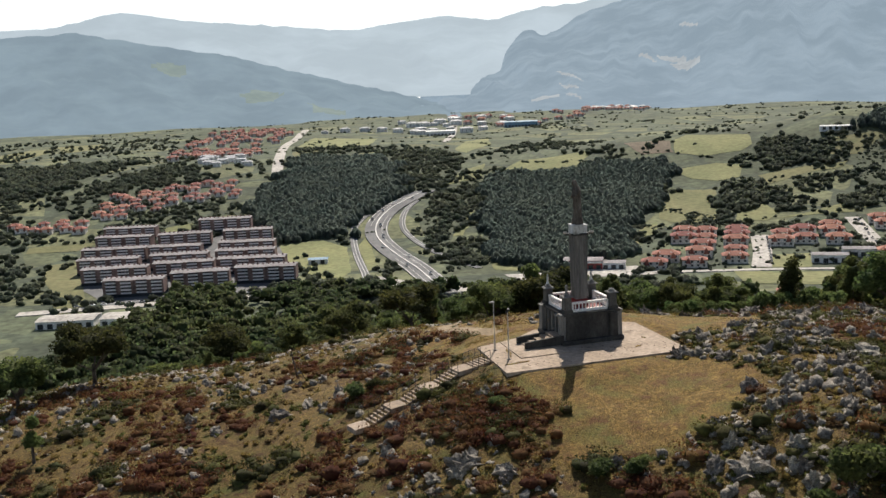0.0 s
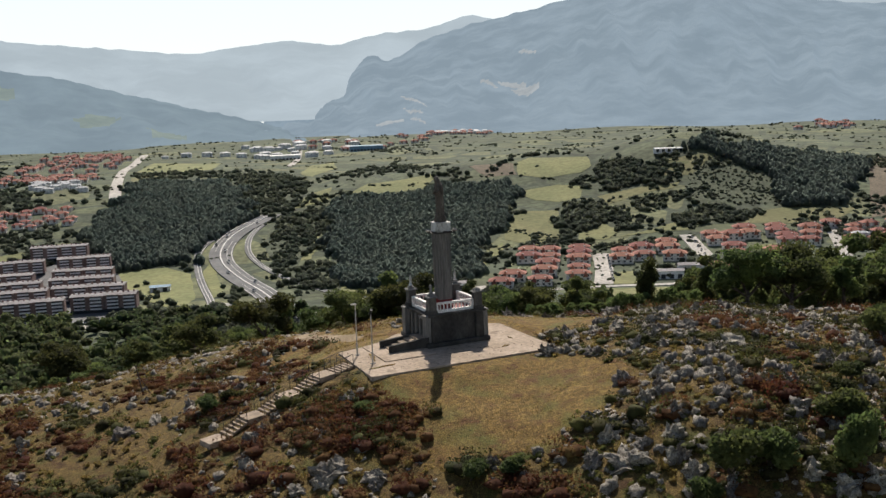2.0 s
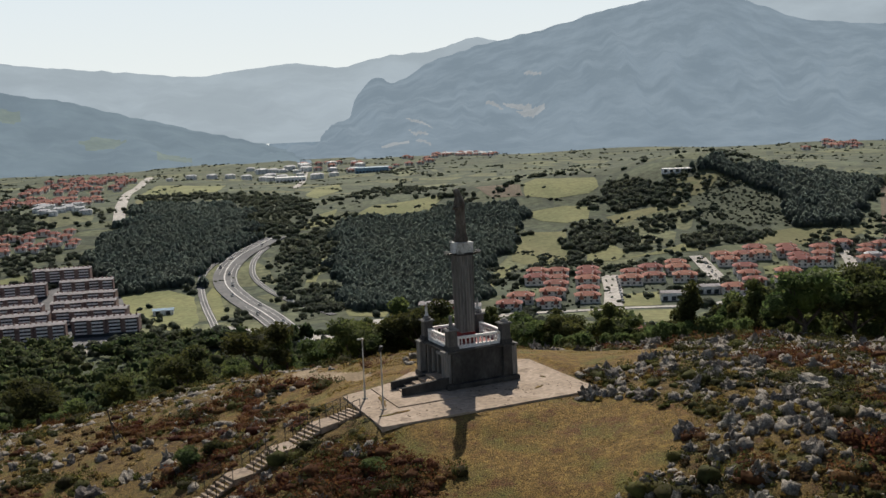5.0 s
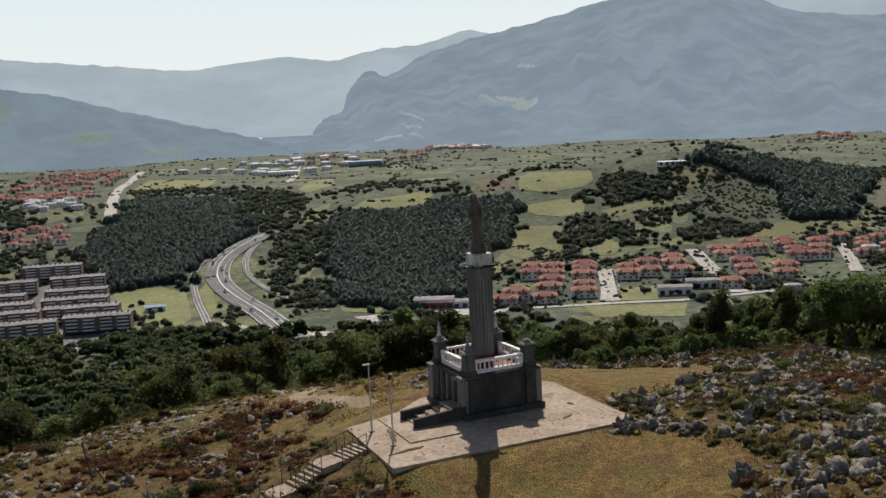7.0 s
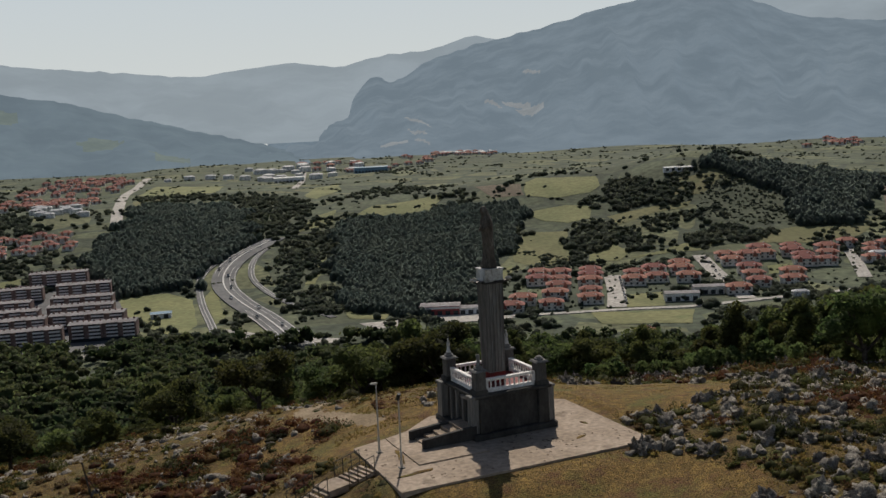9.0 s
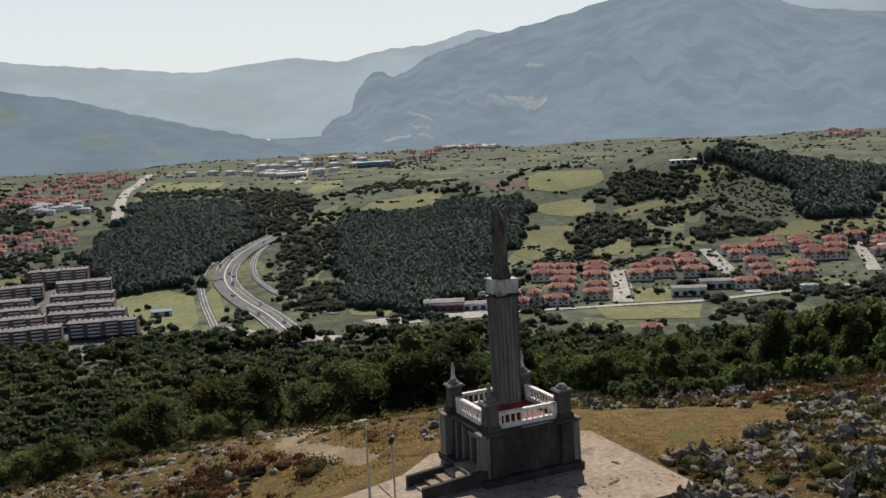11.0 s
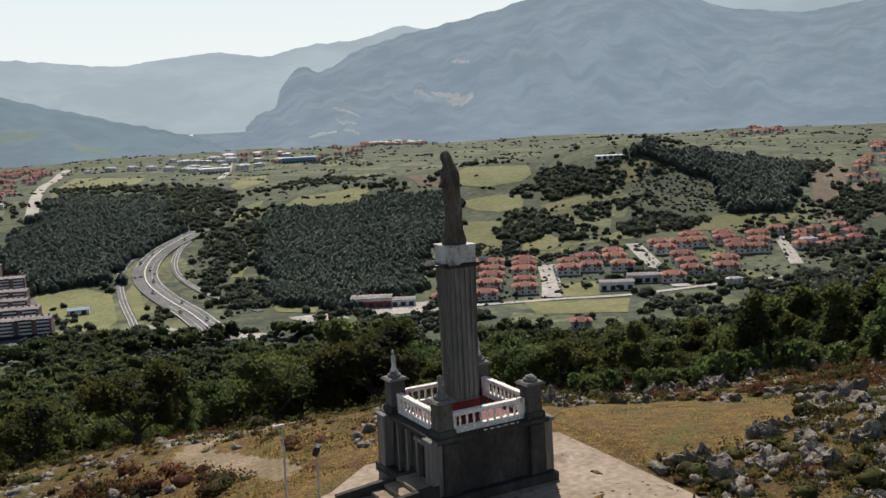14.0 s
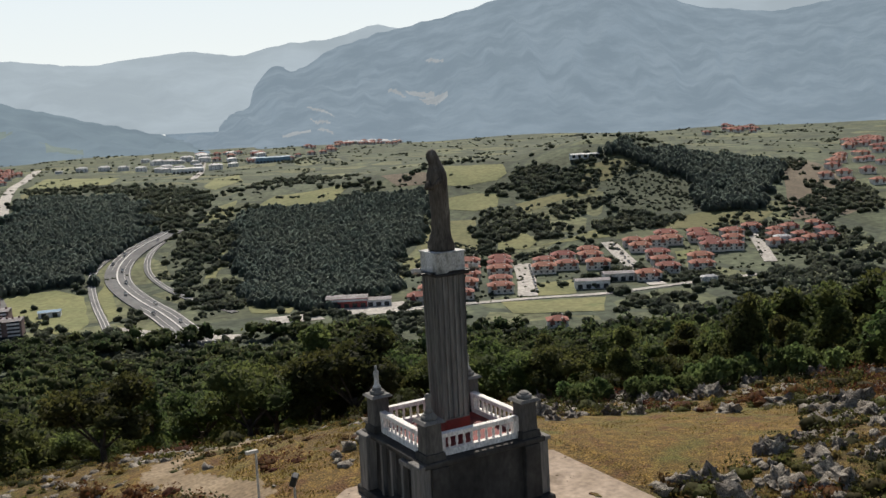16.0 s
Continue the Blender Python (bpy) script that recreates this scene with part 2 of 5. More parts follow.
WHITE_WALL = surface("white_wall", (0.68, 0.67, 0.65), (0.76, 0.75, 0.73), 0.1, 0.8, 0.0)
CAR_PAINT = surface("car_paint", (0.5, 0.5, 0.5), (0.7, 0.7, 0.7), 0.1, 0.3, 0.0, random_tint=0.5)


# ---- helpers ----
def part(name, bm, material, parent=None, label="", smooth=False):
    me = bpy.data.meshes.new(name)
    if smooth:
        for f in bm.faces:
            f.smooth = True
    bm.normal_update()
    bm.to_mesh(me)
    bm.free()
    me.materials.append(material)
    ob = new(name, me)
    if parent:
        ob.parent = parent
    if label:
        ob["label"] = label
    return ob


def raw(name, verts, faces, material, parent=None, label=""):
    me = bpy.data.meshes.new(name)
    me.from_pydata(verts, [], faces)
    me.materials.append(material)
    ob = new(name, me)
    if parent:
        ob.parent = parent
    if label:
        ob["label"] = label
    return ob


def box(bm, x0, x1, y0, y1, z0, z1, top=1.0, top_y=None):
    """A block; top scales its upper face about the middle."""
    cx, cy, hx, hy = (x0 + x1) / 2, (y0 + y1) / 2, (x1 - x0) / 2, (y1 - y0) / 2
    ty = top if top_y is None else top_y
    lo = [bm.verts.new((cx + sx * hx, cy + sy * hy, z0)) for sx, sy in ((-1, -1), (1, -1), (1, 1), (-1, 1))]
    hi = [bm.verts.new((cx + sx * hx * top, cy + sy * hy * ty, z1)) for sx, sy in ((-1, -1), (1, -1), (1, 1), (-1, 1))]
    bm.faces.new(lo[::-1])
    bm.faces.new(hi)
    for i in range(4):
        j = (i + 1) % 4
        bm.faces.new((lo[i], lo[j], hi[j], hi[i]))
    return bm


def block(*a, bevel=0.02, **k):
    bm = box(bmesh.new(), *a, **k)
    if bevel:
        bmesh.ops.bevel(bm, geom=bm.edges[:], offset=bevel, segments=1, affect='EDGES')
    return bm


def lathe(rings, sides=12):
    """Rings of (radius, z)."""
    bm = bmesh.new()
    loops = [[bm.verts.new((r * math.cos(2 * math.pi * i / sides), r * math.sin(2 * math.pi * i / sides), z)) for i in range(sides)] for r, z in rings]
    for a, b in zip(loops, loops[1:]):
        for i in range(sides):
            j = (i + 1) % sides
            bm.faces.new((a[i], a[j], b[j], b[i]))
    bm.faces.new(loops[0][::-1])
    bm.faces.new(loops[-1])
    return bm


def rod(bm, a, b, r0, r1=None, sides=8):
    a, b = Vector(a), Vector(b)
    d = b - a
    m = Matrix.Translation((a + b) / 2) @ d.to_track_quat('Z', 'Y').to_matrix().to_4x4()
    bmesh.ops.create_cone(bm, cap_ends=True, segments=sides, radius1=r0, radius2=r0 if r1 is None else r1, depth=d.length, matrix=m)
    return bm


def thing(name, x, y, z, label, category, group="", rz=0):
    ob = new(name)
    ob.matrix_world = pose(x, y, z, 0, 0, rz)
    return tagged(ob, label, category, group)


# ---- ground ----
def sp(x, k):
    """Soft ramp: 0 below, x above, rounded over k metres."""
    t = x / k
    return x if t > 30 else k * math.log1p(math.exp(t))


def uv(x, y):
    return 0.407 * x + 0.914 * y, 0.914 * x - 0.407 * y


def hill(x, y):
    u, v = uv(x, y)
    z = 0.55 - 0.16 * sp(-v - 8, 3) - 0.28 * sp(u - 9, 6) - 0.13 * sp(u - 27, 6) - 0.22 * sp(-u - 6, 2) - 0.08 * sp(v - 28, 5)
    z -= 2.0 * math.exp(-((v + 24) ** 2 / 150 + (u + 3) ** 2 / 120)) + 0.1 * sp(-v - 60, 8)
    z += 3.2 * math.exp(-((v - 22) ** 2 + (u + 20) ** 2) / 160) + 0.5 * math.sin(x * 0.21 + 1) * math.sin(y * 0.17)
    flat = 1 / (1 + math.exp(min(60, ((x + 1.7) ** 2 / 90 + (y + 3.2) ** 2 / 50 - 1.0) * 6)))
    return z * (1 - flat) - 0.05 * flat


def valley(x, y):
    u, v = uv(x, y)
    z = -135 + 0.12 * (sp(u - 800, 25) - sp(u - 1195, 40))
    z += 44 * math.exp(-((u - 1200) / 150) ** 2 - ((v - 330) / 120) ** 2)
    z += 20 * math.exp(-((u - 1230) / 120) ** 2 - ((v - 130) / 120) ** 2)
    z += 3 * math.sin(u * 0.011 + 1) * math.sin(v * 0.013 + 2) * min(1, max(0, (u - 900) / 300))
    return z


def height(x, y):
    a, b = hill(x, y), valley(x, y)
    return b + sp(a - b, 6)


def lawn(x, y, k=1.0):
    return ((x + 2.5) / 9.5) ** 2 + ((y + 14) / 6.8) ** 2 < k or ((x - 11.5) / 8.5) ** 2 + ((y - 2.5) / 6.8) ** 2 < k


def bare(x, y):
    """Mown or trodden grass round the terrace."""
    w = 1.15 + 0.5 * noise.noise((x * 0.35, y * 0.35, 12))
    return lawn(x, y, w) or ((x + 8) / 7) ** 2 + ((y - 9) / 8) ** 2 < w


TRACKS = (((-1.0, 17.6), (-3.5, 18.2), (-6.2, 18.0), (-7.6, 15.6), (-6.8, 12.6), (-6.4, 9.5), (-5.6, 6.5)), ((20.0, -5.0), (24.0, -7.5), (30.0, -10.5), (36.0, -14.0)))


def on_track(x, y, half=0.85):
    p = Vector((x, y))
    for line in TRACKS:
        for a, b in zip(line, line[1:]):
            a, d = Vector(a), Vector(b) - Vector(a)
            k = min(1, max(0, (p - a).dot(d) / d.length_squared))
            if (a + d * k - p).length < half + 0.5 * noise.noise((x * 0.9, y * 0.9, 6)):
                return True
    return False


RNG = np.random.RandomState(4)
AZ0 = 24.0
az_list = [AZ0 - 180 + 4 * i for i in range(34)] + [AZ0 - 44 + 0.2 * i for i in range(441)] + [AZ0 + 44.2 + 4 * i for i in range(34)]
radii = [2.0]
while radii[-1] < 2550:
    radii.append(radii[-1] + max(0.45, radii[-1] * 0.013))
CX, CY = -12.0, -32.0
verts, faces, zone = [], [], []
for r in radii:
    for az in az_list:
        x, y = CX + r * math.sin(radians(az)), CY + r * math.cos(radians(az))
        z = height(x, y)
        rough_k = 0.12 if math.hypot(x, y + 2) > 13 else 0.03
        if r < 160:
            z += rough_k * (noise.noise((x * 0.5, y * 0.5, 1)) + 0.5 * noise.noise((x * 1.3, y * 1.3, 5)))
        sq, sw = -(x + 9.5) * 0.965 - (y + 3.2) * 0.262, abs((x + 9.5) * 0.262 - (y + 3.2) * 0.965)
        if -0.2 < sq < 12.4 and sw < 1.25:
            z = height(x, y) - 0.5 + 0.45 * max(0, (sw - 0.85) / 0.4)
        if abs(x + 1.7) < 8.9 and -8.9 < y < 3.9:
            z = min(z, -0.13)
        verts.append((x, y, z))
na = len(az_list)
for i in range(len(radii) - 1):
    for j in range(na):
        k = (j + 1) % na
        faces.append((i * na + j, i * na + k, (i + 1) * na + k, (i + 1) * na + j))
        vx, vy, _ = verts[i * na + j]
        zone.append(1 if radii[i] > 300 else 3 if radii[i] < 90 and on_track(vx, vy) else 0 if bare(vx, vy) else 2)
faces.append(tuple(range(na - 1, -1, -1)))
zone.append(0)
ground = raw("ground", verts, faces, DRY_GRASS)
ground.data.materials.append(VALLEY)
ground.data.materials.append(ROUGH_GRASS)
ground.data.materials.append(DIRT)
ground.data.polygons.foreach_set("material_index", zone)
ground.data.polygons.foreach_set("use_smooth", [True] * len(zone))
tagged(ground, "dry grassy hilltop dropping to a green valley", "ground", kind="structure")


def at(az, r, z):
    a = radians(az + AZ0)
    return (-22 + r * math.sin(a), -50 + r * math.cos(a), z)


def mountains(name, label, mat_, r0, r1, crest, az0, az1, step, foot, rough_m, seed):
    """A range: from its foot at r0 up to the crest at r1, with spurs and gullies."""
    v, f = [], []
    n_az, n_r = int((az1 - az0) / step) + 1, 90
    for i in range(n_r):
        s = i / (n_r - 1)
        r = r0 + (r1 - r0) * s
        for j in range(n_az):
            az = az0 + j * step
            top = 18 + (r1) * math.tan(radians(crest(az)))
            spur = noise.fractal((az * 0.22 + seed, s * 1.2, seed), 0.9, 2.1, 4)
            rise = s ** 1.15
            z = foot + (top - foot) * rise + rough_m * (spur + 0.16 * noise.fractal((az * 1.6, s * 1.6, seed), 0.8, 2.1, 4) - 0.9 * abs(noise.noise((az * 0.42 + 1.5 * s, s * 0.8, seed + 3)))) * math.sin(math.pi * min(1, s * 1.02)) + 7 * noise.noise((az * 1.7, seed, 0)) * s
            v.append(at(az, r, z))
    for i in range(n_r - 1):
        for j in range(n_az - 1):
            a = i * n_az + j
            f.append((a, a + 1, a + n_az + 1, a + n_az))
    ob = raw(name, v, f, mat_)
    ob.data.polygons.foreach_set("use_smooth", [True] * len(f))
    return tagged(ob, label, "mountains", kind="structure")


# Blue haze on each range is emission mixed into its material.
FAR_HAZED = distant("far_ridge", (0.10, 0.13, 0.12), (0.14, 0.16, 0.14), (0.42, 0.49, 0.545), 0.85, 0.002)
MID_HAZED = distant("right_mountain", (0.02, 0.03, 0.02), (0.12, 0.115, 0.09), (0.255, 0.33, 0.40), 0.80, 0.007)
LEFT_HAZED = distant("left_hill", (0.03, 0.05, 0.035), (0.08, 0.10, 0.05), (0.215, 0.28, 0.335), 0.84, 0.006)


def ridge(*tops):
    """A crest line through named summits (bearing, elevation), rounded."""
    a, e = [t[0] for t in tops], [t[1] for t in tops]
    return lambda az: sum(float(np.interp(az + d, a, e)) for d in (-0.5, -0.25, 0, 0.25, 0.5)) / 5


mountains("mountains_far", "hazy blue mountain ridge on the horizon", FAR_HAZED, 3300, 4700,
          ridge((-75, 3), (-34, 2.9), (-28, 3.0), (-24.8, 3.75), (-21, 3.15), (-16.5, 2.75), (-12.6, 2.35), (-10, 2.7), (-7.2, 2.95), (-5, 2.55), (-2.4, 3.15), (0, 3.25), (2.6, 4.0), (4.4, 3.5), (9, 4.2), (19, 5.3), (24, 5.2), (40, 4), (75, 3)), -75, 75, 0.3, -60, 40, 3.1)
right_range = mountains("mountains_right", "steep hazy mountain with a rocky summit", MID_HAZED, 2450, 4300,
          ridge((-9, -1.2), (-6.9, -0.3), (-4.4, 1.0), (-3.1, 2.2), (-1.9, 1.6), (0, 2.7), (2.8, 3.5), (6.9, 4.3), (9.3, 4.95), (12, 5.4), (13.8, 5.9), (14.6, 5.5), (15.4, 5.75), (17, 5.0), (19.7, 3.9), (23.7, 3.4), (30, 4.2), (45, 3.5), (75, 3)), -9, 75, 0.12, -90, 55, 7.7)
left_range = mountains("mountains_left", "wooded hazy hill flank beyond the town", LEFT_HAZED, 2450, 3300,
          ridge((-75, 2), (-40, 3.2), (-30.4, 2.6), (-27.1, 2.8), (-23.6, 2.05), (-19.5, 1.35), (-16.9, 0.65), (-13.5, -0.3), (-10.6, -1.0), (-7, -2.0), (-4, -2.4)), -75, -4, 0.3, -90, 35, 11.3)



def patches(ob, mat_, spots):
    """Clearings on a mountain flank (x, y, radius across, radius along), with frayed edges."""
    ob.data.materials.append(mat_)
    for p in ob.data.polygons:
        c = p.center
        for x, y, a, b in spots:
            e = ((c.x - x) / a) ** 2 + ((c.y - y) / b) ** 2
            if e < 1 + 0.9 * noise.noise((c.x * 0.02, c.y * 0.02, 4)):
                p.material_index = 1


# The quarry, road and meadow patches carry the same painted haze glow.
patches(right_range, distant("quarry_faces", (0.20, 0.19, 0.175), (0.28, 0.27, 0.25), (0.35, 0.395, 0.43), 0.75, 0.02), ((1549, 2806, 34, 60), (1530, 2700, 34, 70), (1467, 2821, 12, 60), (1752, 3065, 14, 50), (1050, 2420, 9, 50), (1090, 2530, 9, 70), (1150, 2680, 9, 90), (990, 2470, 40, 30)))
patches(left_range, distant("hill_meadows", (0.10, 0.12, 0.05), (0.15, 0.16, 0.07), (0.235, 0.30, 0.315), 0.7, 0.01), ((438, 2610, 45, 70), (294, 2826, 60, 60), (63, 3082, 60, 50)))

# Bright haze low in the sky, all round: an added ring of emission.
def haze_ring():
    m = bpy.data.materials.new("haze_glow")
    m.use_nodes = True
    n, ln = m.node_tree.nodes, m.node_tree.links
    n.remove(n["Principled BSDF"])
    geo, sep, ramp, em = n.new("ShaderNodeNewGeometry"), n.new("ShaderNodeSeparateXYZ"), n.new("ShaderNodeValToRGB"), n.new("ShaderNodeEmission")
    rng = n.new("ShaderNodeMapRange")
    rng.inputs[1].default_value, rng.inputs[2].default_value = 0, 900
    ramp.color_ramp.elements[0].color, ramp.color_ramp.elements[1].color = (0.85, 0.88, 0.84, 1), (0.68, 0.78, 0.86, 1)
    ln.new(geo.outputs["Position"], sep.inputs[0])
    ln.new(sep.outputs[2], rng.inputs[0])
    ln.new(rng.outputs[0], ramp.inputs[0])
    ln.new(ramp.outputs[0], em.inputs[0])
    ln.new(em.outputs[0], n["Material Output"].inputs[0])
    v, f = [], []
    for i in range(180):
        for z in (-150, 300, 1000):
            v.append(at(2 * i, 4850, z))
    for i in range(180):
        j = (i + 1) % 180
        for k in range(2):
            f.append((3 * i + k, 3 * j + k, 3 * j + k + 1, 3 * i + k + 1))
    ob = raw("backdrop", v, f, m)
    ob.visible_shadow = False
    return tagged(ob, "glowing backdrop ring for the milky haze above the horizon", "sky", kind="structure")


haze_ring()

# ---- terrace and monument ----
bm = bmesh.new()
outline = ((-9.45, -7.8), (6.0, -7.8), (6.1, 2.0), (4.4, 3.3), (-3.0, 3.4), (-5.6, 1.2), (-9.2, 0.1))
lo = [bm.verts.new((x, y, -0.5)) for x, y in outline]
hi = [bm.verts.new((x, y, 0.0)) for x, y in outline]
bm.faces.new(lo[::-1])
bm.faces.new(hi)
for i in range(len(outline)):
    j = (i + 1) % len(outline)
    bm.faces.new((lo[i], lo[j], hi[j], hi[i]))
tagged(part("terrace", bm, CONCRETE), "pale worn concrete terrace round the monument", "terrace", kind="structure")

monument = thing("monument", 0, 0, 0, "tall dark stone monument with fluted column and white balustrade", "monument")
part("base", block(-2.36, 2.36, -2.42, 2.42, 0.35, 2.4, top=0.97, bevel=0.03), DARK_STONE, monument)
part("foot", block(-2.78, 2.78, -2.78, 2.78, 0.0, 0.36, bevel=0.05), DARK_STONE, monument)
part("cornice", block(-2.56, 2.56, -2.56, 2.56, 2.4, 2.6, bevel=0.04), DARK_STONE, monument)
for sx in (-1, 1):
    for sy in (-1, 1):
        cx, cy = sx * 2.42, sy * 2.12
        pil = part("pilaster", block(cx - 0.34, cx + 0.34, cy - 0.34, cy + 0.34, 0.36, 2.42, top=0.93, bevel=0.03), GREY_STONE, monument)
        part("pilaster_cap", block(cx - 0.38, cx + 0.38, cy - 0.42, cy + 0.42, 2.42, 2.56, bevel=0.03), GREY_STONE, pil)
        cx, cy = sx * 1.95, sy * 2.44
        part("pilaster", block(cx - 0.36, cx + 0.36, cy - 0.17, cy + 0.17, 0.36, 2.4, top=0.93, bevel=0.03), DARK_STONE, monument)
for sx, sy in ((-1, -1), (1, -1), (-1, 1), (1, 1)):
    x, y = sx * 2.02, sy * 2.02
    post = part("corner_post", block(x - 0.33, x + 0.33, y - 0.33, y + 0.33, 2.85, 3.95, top=0.94), POST_STONE, monument)
    part("post_foot", block(x - 0.43, x + 0.43, y - 0.43, y + 0.43, 2.6, 2.86, top=0.9), DARK_STONE, post)
    part("post_cap", block(x - 0.46, x + 0.46, y - 0.46, y + 0.46, 3.95, 4.05, top=0.8, bevel=0.01), GREY_STONE, post)
    bm = lathe([(0.27, 4.05), (0.30, 4.1), (0.27, 4.17), (0.2, 4.2), (0.2, 4.24), (0.12, 4.29)], 12)
    bmesh.ops.translate(bm, verts=bm.verts, vec=(x, y, 0))
    part("post_finial", bm, GREY_STONE, post)


def baluster():
    return lathe([(0.055, 0), (0.055, 0.05), (0.035, 0.07), (0.062, 0.2), (0.04, 0.38), (0.055, 0.4), (0.055, 0.45)], 8)


bal_mesh = None
for k in range(4):
    rot = Matrix.Rotation(k * math.pi / 2, 4, 'Z')
    fence = new("balustrade")
    fence.parent = monument
    for nm, args in (("bottom_rail", (-1.66, 1.66, -2.14, -1.90, 2.6, 2.82)), ("top_rail", (-1.66, 1.66, -2.15, -1.89, 3.27, 3.43))):
        bm = block(*args, bevel=0.015)
        bmesh.ops.transform(bm, verts=bm.verts, matrix=rot)
        part(nm, bm, WHITE_PAINT, fence, "worn white-painted rail")
    for e in (-1.56, 1.56):
        bm = block(e - 0.12, e + 0.12, -2.12, -1.92, 2.82, 3.27, bevel=0.01)
        bmesh.ops.transform(bm, verts=bm.verts, matrix=rot)
        part("end_pier", bm, WHITE_PAINT, fence)
    for i in range(9):
        m = rot @ Matrix.Translation((-1.24 + 0.31 * i, -2.02, 2.82))
        if bal_mesh is None:
            b = part("baluster", baluster(), WHITE_PAINT, fence, smooth=False)
            bal_mesh = b.data
        else:
            b = new("baluster", bal_mesh)
            b.parent = fence
        b.matrix_basis = m
part("upper_floor", block(-1.9, 1.9, -1.9, 1.9, 2.6, 2.63, bevel=0), RED_PAINT, monument, "dull red painted floor behind the balustrade")

# Fluted shaft, a little wider at the top.
def fluted(h0, h1, w0, w1, flutes=5):
    prof = []
    for i in range(flutes):
        a, b = -1 + 2 * i / flutes, -1 + 2 * (i + 1) / flutes
        d = (b - a)
        prof += [(a, 1.0), (a + d * 0.28, 1.0), (a + d * 0.36, 0.86), (a + d * 0.92, 0.86), (b, 1.0)][:4]
    bm = bmesh.new()
    loops = []
    for z, w in ((h0, w0), (h0 + 0.42, w0), (h0 + 0.42, w0), (h1, w1)):
        loop = []
        for k in range(4):
            rot = Matrix.Rotation(k * math.pi / 2, 4, 'Z')
            for s_, d_ in prof:
                d_ = 1.0 if (len(loops) < 2) else d_
                loop.append(bm.verts.new(rot @ Vector((s_ * w, -d_ * w, z))))
        loops.append(loop)
    for a, b in zip(loops, loops[1:]):
        n_ = len(a)
        for i in range(n_):
            j = (i + 1) % n_
            bm.faces.new((a[i], a[j], b[j], b[i]))
    bm.faces.new(loops[0][::-1])
    bm.faces.new(loops[-1])
    return bm


column = part("column", fluted(2.9, 8.72, 0.53, 0.59), GREY_STONE, monument)
part("red_band", block(-0.545, 0.545, -0.545, 0.545, 2.63, 3.28, bevel=0.01), RED_PAINT, column, "red-painted foot of the column")
part("capital_slab", block(-0.71, 0.71, -0.71, 0.71, 8.70, 8.80, bevel=0.02), DARK_STONE, column)
part("capital_block", block(-0.60, 0.60, -0.60, 0.60, 8.8, 9.52, bevel=0.02), BLOCK_WHITE, column, "flaking whitewashed block under the statue")
part("capital_lid", block(-0.64, 0.64, -0.64, 0.64, 9.52, 9.58, bevel=0.01), BLOCK_WHITE, column)
bm = bmesh.new()
for a, b in (((-1.25, -0.3, 8.83), (0.9, -0.78, 8.83)), ((-0.78, 0.75, 8.83), (-0.9, -0.72, 8.83)), ((0.78, -0.8, 8.83), (0.78, 0.8, 8.83)), ((-0.8, 0.78, 8.83), (0.8, 0.78, 8.83)), ((-1.25, -0.3, 8.83), (-0.5, -0.2, 8.78))):
    rod(bm, a, b, 0.05)
bracket = part("light_bracket", bm, DARK_METAL, column, "thin dark metal bracket")
for x, y in ((-1.25, -0.3), (0.9, -0.76)):
    bm = block(-0.2, 0.2, -0.09, 0.09, 0.03, 0.2, bevel=0.02)
    bmesh.ops.transform(bm, verts=bm.verts, matrix=pose(x, y, 8.86, -30, 12, 20))
    part("floodlight", bm, POLE_METAL, bracket)


def figure(rings, sides=20, folds=0.0, flip=0.0):
    """Stacked ovals (z, half width x, half depth y, shift x, shift y) with drapery folds."""
    bm = bmesh.new()
    loops = []
    for z, rx, ry, dx, dy in rings:
        loop = []
        for i in range(sides):
            a = 2 * math.pi * i / sides
            k = 1 + folds * math.sin(a * 5 + z * 0.5 + 0.6 * math.sin(3 * z)) * (1 if z < rings[-5][0] else 0.2)
            loop.append(bm.verts.new((dx + rx * k * math.cos(a), dy + ry * k * math.sin(a), z)))
        loops.append(loop)
    for a, b in zip(loops, loops[1:]):
        for i in range(sides):
            j = (i + 1) % sides
            bm.faces.new((a[i], a[j], b[j], b[i]))
    bm.faces.new(loops[0][::-1])
    bm.faces.new(loops[-1])
    return bm


bm = figure(((0, 0.46, 0.44, 0, 0), (0.12, 0.5, 0.46, 0, 0), (0.3, 0.48, 0.44, 0, 0), (0.5, 0.40, 0.38, 0, 0), (0.7, 0.36, 0.34, 0.02, 0), (1.2, 0.335, 0.34, 0.03, 0),
             (1.8, 0.33, 0.36, 0.0, 0), (2.3, 0.345, 0.40, -0.02, 0), (2.6, 0.35, 0.43, -0.04, 0), (2.8, 0.33, 0.44, -0.05, 0), (2.98, 0.28, 0.37, -0.06, 0), (3.08, 0.255, 0.28, -0.06, 0),
             (3.2, 0.24, 0.22, -0.11, 0), (3.36, 0.245, 0.205, -0.18, 0), (3.54, 0.215, 0.185, -0.23, 0), (3.66, 0.15, 0.13, -0.23, 0), (3.72, 0.05, 0.05, -0.22, 0)), 40, 0.085)
for a, b, r in (((-0.1, -0.4, 2.65), (-0.42, -0.2, 2.3), 0.1), ((-0.1, 0.4, 2.65), (-0.42, 0.2, 2.3), 0.1), ((-0.42, -0.2, 2.3), (-0.44, 0.0, 2.55), 0.085), ((-0.42, 0.2, 2.3), (-0.42, 0.05, 2.4), 0.085), ((-0.08, 0.0, 3.1), (0.12, 0.0, 2.7), 0.2)):
    rod(bm, a, b, r, r * 0.85, 10)
statue = part("statue", bm, STATUE_STONE, smooth=True)
